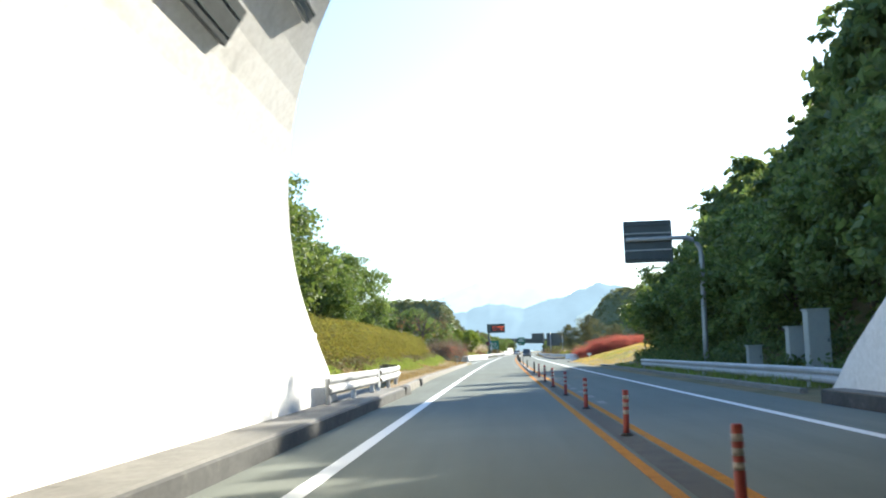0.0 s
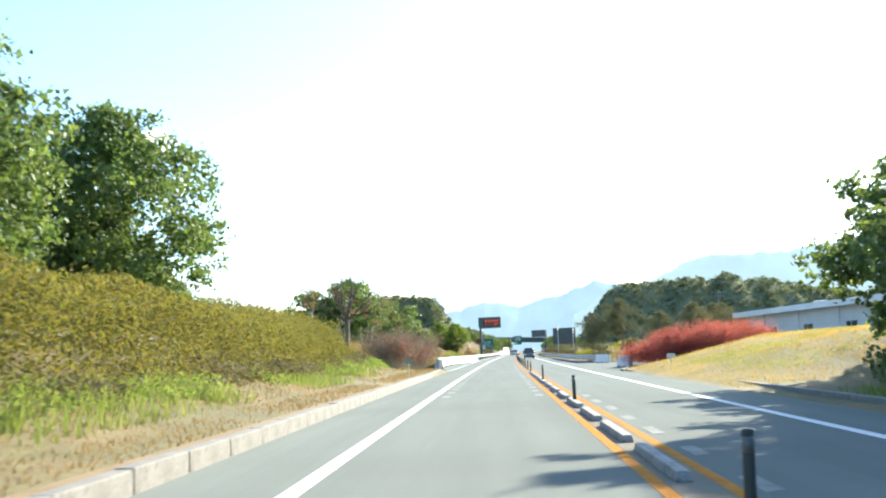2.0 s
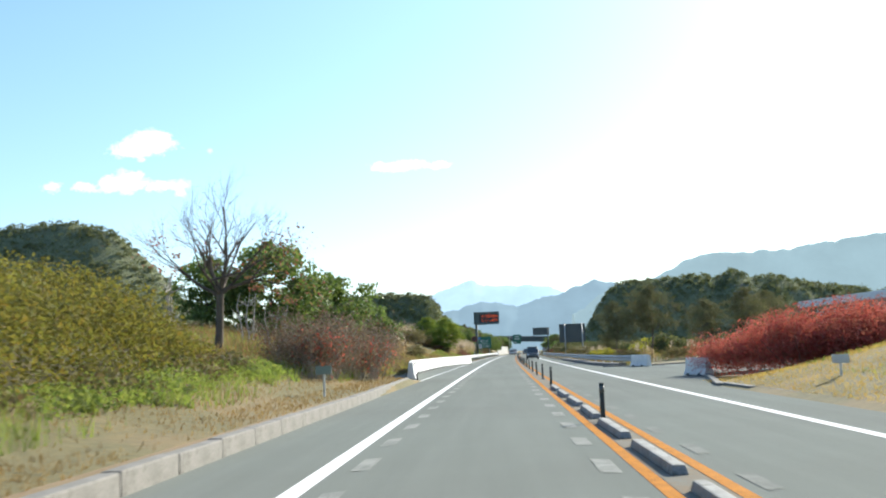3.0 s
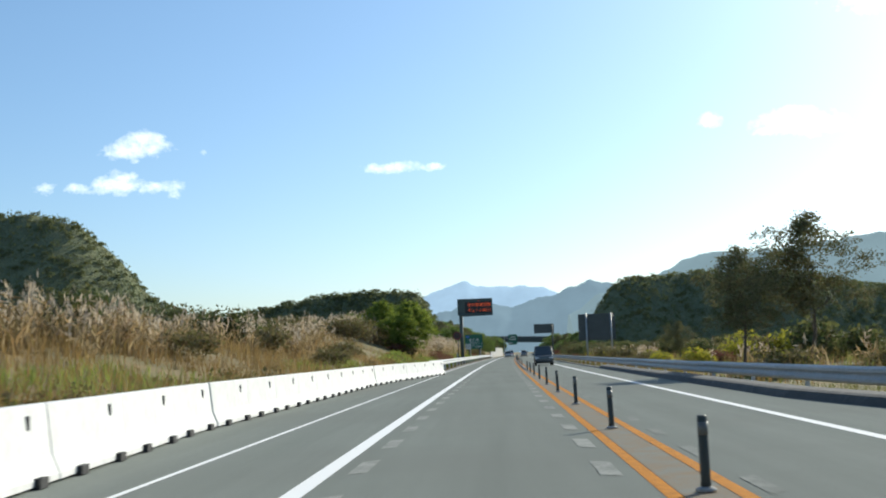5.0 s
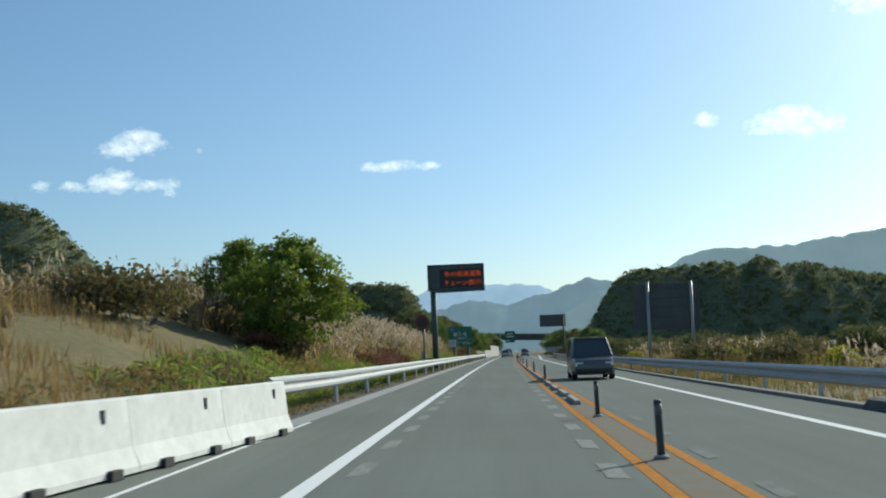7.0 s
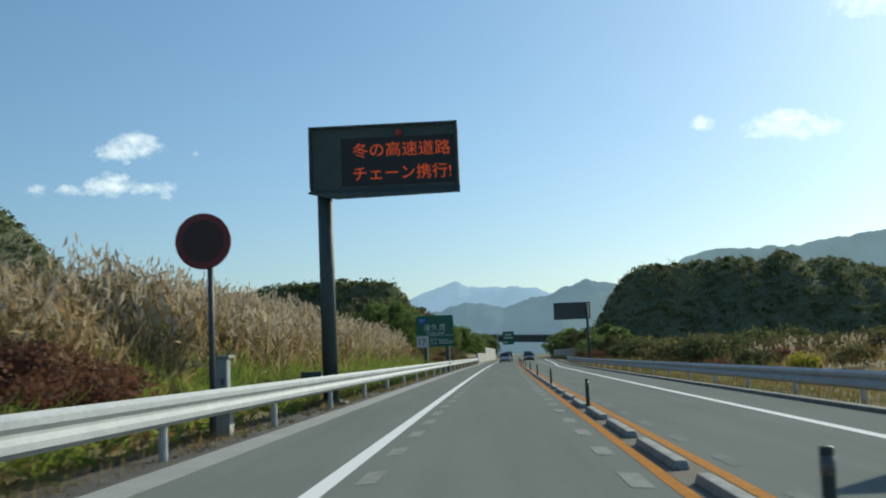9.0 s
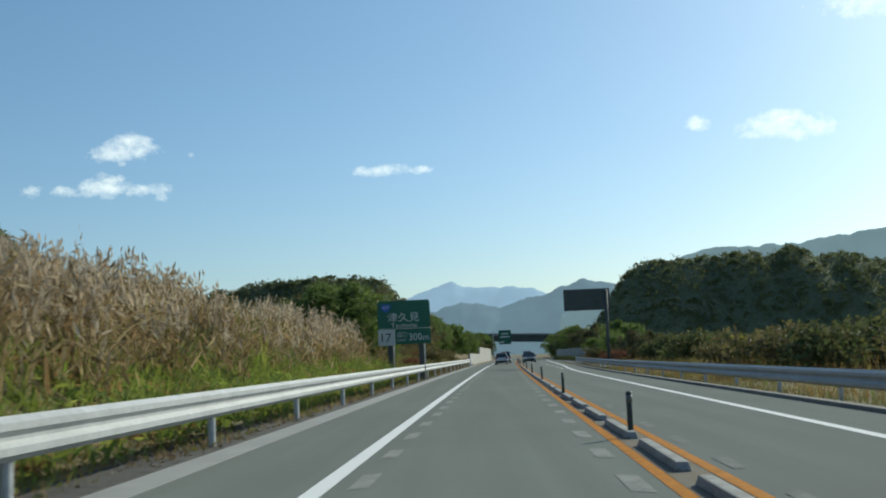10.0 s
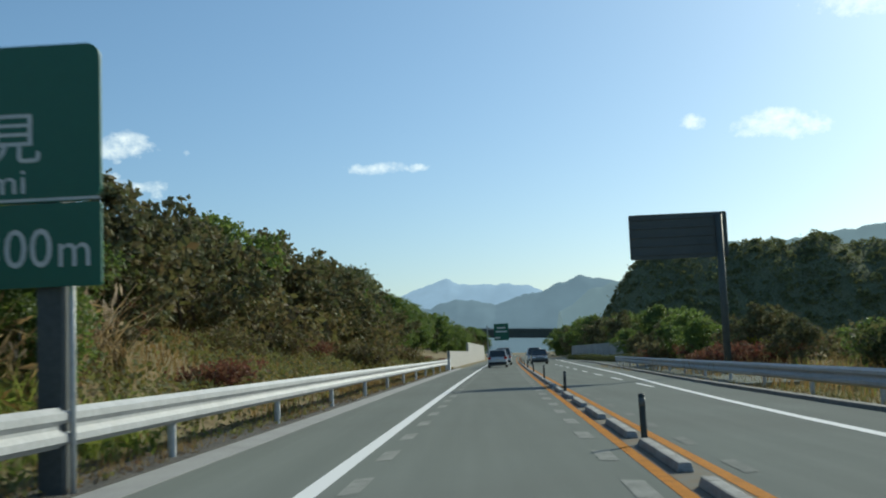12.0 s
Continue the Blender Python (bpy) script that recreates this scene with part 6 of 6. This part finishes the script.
ridge("hill_right", 800, 70, [(48, 0), (60, 8), (70, 20), (80, 38), (88, 44), (120, 45), (164, 47), (200, 42), (242, 33), (300, 29), (420, 34), (600, 30)], 4.0, FOREST_NEAR,
      "dark wooded hill with a steep end", clumps=17000, csize=1.5, seed=3)
ridge("hill_left", 800, 90, [(-620, 60), (-480, 84), (-400, 92), (-330, 99), (-285, 102), (-262, 96), (-240, 83), (-226, 64), (-214, 50), (-196, 37), (-170, 20), (-130, 6)], 5.0, FOREST_NEAR,
      "green-brown wooded hill", clumps=11000, csize=1.8, seed=5)
ridge("knoll", 760, 45, [(-190, 14), (-140, 30), (-90, 39), (-60, 40), (-42, 39), (-34, 35), (-27, 22), (-19, 10), (-10, 2)], 2.6, FOREST_NEAR, "dark wooded knoll with a steep end",
      cols=110, clumps=7000, csize=1.4, seed=7)
ridge("far_range", 4300, 330, [(-1500, 120), (-700, 170), (-355, 190), (-231, 232), (-130, 268), (-57, 288), (1, 262), (111, 257), (177, 262), (242, 246), (307, 229), (458, 195), (800, 220), (1500, 200)], 16, FAR_HAZE,
      "distant mountain range with pale blue haze in its colour", cols=260, rows=26, seed=11)
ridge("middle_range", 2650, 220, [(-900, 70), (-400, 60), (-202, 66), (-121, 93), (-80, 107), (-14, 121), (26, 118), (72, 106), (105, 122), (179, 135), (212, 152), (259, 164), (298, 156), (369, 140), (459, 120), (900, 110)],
      9, MID_HAZE, "middle mountain range with blue-grey haze in its colour", cols=260, rows=26, seed=13)
ridge("side_range", 2000, 180, [(150, 62), (205, 97), (294, 122), (323, 136), (353, 151), (382, 158), (407, 164), (469, 161), (536, 165), (614, 176), (699, 187), (900, 198), (1300, 178)], 8, SIDE_HAZE,
      "mountain ridge with grey-blue haze in its colour", cols=220, rows=24, seed=17)


# ---- vehicles at a standstill ----
TAIL = plain("tail_lamp", (0.42, 0.015, 0.012), 0.2)
LAMP = plain("head_lamp", (0.75, 0.76, 0.78), 0.15)
TYRE = plain("tyre", (0.02, 0.02, 0.02), 0.85)
RIM = plain("wheel_rim", (0.35, 0.36, 0.37), 0.35, 0.7)
PLATE = plain("number_plate", (0.62, 0.62, 0.58), 0.5)


def car(name, length, width, height, paint, m, lab, belt=0.95, hood=0.85, rear_drop=0.25, van=False):
    """A car pointing along +y, built from lofted sections."""
    e = empty(name, m)
    L, W, H = length / 2, width / 2, height
    st = [(-L, 0.36, 0.72, 0.86), (-L + 0.12, 0.24, belt, 0.95), (-L + 0.7, 0.20, belt + 0.03, 1.0), (0.0, 0.18, belt, 1.0), (L * 0.42, 0.18, belt - 0.03, 1.0),
          (L - 0.5, 0.20, hood - 0.04, 0.97), (L - 0.1, 0.26, hood - 0.14, 0.90), (L, 0.36, 0.62, 0.80)]

    def section(y, z0, z1, k):
        w = W * k
        return [(-w * 0.92, y, z0), (-w, y, z0 + 0.12), (-w, y, z0 + (z1 - z0) * 0.7), (-w * 0.93, y, z1), (w * 0.93, y, z1), (w, y, z0 + (z1 - z0) * 0.7), (w, y, z0 + 0.12), (w * 0.92, y, z0)]

    def loft(rings):
        bm = bmesh.new()
        rr = [[bm.verts.new(p) for p in r] for r in rings]
        for a, b in zip(rr, rr[1:]):
            for i in range(len(a)):
                bm.faces.new((a[i], a[(i + 1) % len(a)], b[(i + 1) % len(b)], b[i]))
        bm.faces.new(rr[0])
        bm.faces.new(rr[-1][::-1])
        return bm

    part("body", loft([section(*q) for q in st]), paint, e)
    r0, r1 = (-L + 0.10, L * (0.62 if van else 0.38))
    t0, t1 = -L + 0.12 + rear_drop, L * (0.30 if van else 0.08)

    bm = bmesh.new()
    lo = [bm.verts.new(p) for p in ((-W * 0.93, r0, belt), (W * 0.93, r0, belt), (W * 0.93, r1, belt - 0.02), (-W * 0.93, r1, belt - 0.02))]
    hi = [bm.verts.new(p) for p in ((-W * 0.74, t0, H - 0.07), (W * 0.74, t0, H - 0.07), (W * 0.74, t1, H - 0.07), (-W * 0.74, t1, H - 0.07))]
    for i in range(4):
        bm.faces.new((lo[i], lo[(i + 1) % 4], hi[(i + 1) % 4], hi[i]))
    bm.faces.new(hi)
    bm.faces.new(lo[::-1])
    part("cabin_glass", bm, CAR_GLASS, e, "dark glazed cabin")
    part("roof", boxed(-W * 0.77, W * 0.77, t0 - 0.06, t1 + 0.06, H - 0.08, H, 0.03), paint, e)
    for sx in (-1, 1):
        for (ya, yb, ka, kb_) in ((r0, t0, 0.93, 0.75), (r1, t1, 0.93, 0.75), (0.0 if not van else 0.3, 0.0 if not van else 0.2, 0.94, 0.755)):
            bm = bmesh.new()
            tube(bm, [(sx * W * ka, ya, belt - 0.02), (sx * W * kb_, yb, H - 0.05)], [0.05, 0.045], 6)
            part("pillar", bm, paint, e)
        part("mirror", boxed(*sorted((sx * W * 0.98, sx * (W + 0.17))), L * 0.28, L * 0.28 + 0.1, belt, belt + 0.16, 0.03), paint, e)
        part("tail_lamp", boxed(*sorted((sx * W * 0.66, sx * W * 0.95)), -L - 0.005, -L + 0.25, 0.74, 0.98, 0.02), TAIL, e, "red tail lamp")
        part("head_lamp", boxed(*sorted((sx * W * 0.52, sx * W * 0.88)), L - 0.3, L - 0.02, 0.56, 0.72, 0.02), LAMP, e, "clear head lamp")
        for y in (-L * 0.62, L * 0.62):
            bm = bmesh.new()
            tube(bm, [(sx * (W - 0.21), y, 0.315), (sx * (W - 0.01), y, 0.315)], [0.315, 0.315], 24)
            tyre = part("tyre", bm, TYRE, e, "black tyre")
            bm = bmesh.new()
            tube(bm, [(sx * (W - 0.02), y, 0.315), (sx * (W + 0.005), y, 0.315)], [0.2, 0.19], 20)
            part("rim", bm, RIM, tyre)
    part("bumper", boxed(-W * 0.9, W * 0.9, -L - 0.06, -L + 0.2, 0.28, 0.52, 0.05), BLACK, e, "dark rear bumper")
    part("front_bumper", boxed(-W * 0.84, W * 0.84, L - 0.2, L + 0.04, 0.26, 0.46, 0.05), BLACK, e, "dark front bumper")
    part("number_plate", boxed(-0.165, 0.165, -L - 0.02, -L + 0.04, 0.62, 0.79), PLATE, e, "plain pale number plate")
    return tagged(e, lab, "car")


SILVER = plain("silver_paint", (0.62, 0.64, 0.65), 0.35, 0.25)
CARWHITE = plain("white_car_paint", (0.66, 0.66, 0.65), 0.3)
CARDARK = plain("dark_car_paint", (0.13, 0.14, 0.145), 0.25, 0.3)
car("car", 4.4, 1.78, 1.60, SILVER, at(-0.55, 415.0, 0.004), "silver hatchback standing in the near lane")
car("car", 4.6, 1.75, 1.85, CARWHITE, at(-0.1, 432.0, 0.004), "white van standing ahead in the near lane", van=True)
car("car", 4.5, 1.75, 1.75, CARDARK, at(3.85, 230.2, 0.004, 180), "dark minivan facing along the oncoming lane", van=True, hood=0.95)
car("car", 4.4, 1.75, 1.50, CARDARK, at(3.6, 428.0, 0.004, 180), "dark car facing along the oncoming lane")
car("car", 4.6, 1.75, 1.80, CARWHITE, at(3.5, 446.0, 0.004, 180), "white van facing along the oncoming lane", van=True)
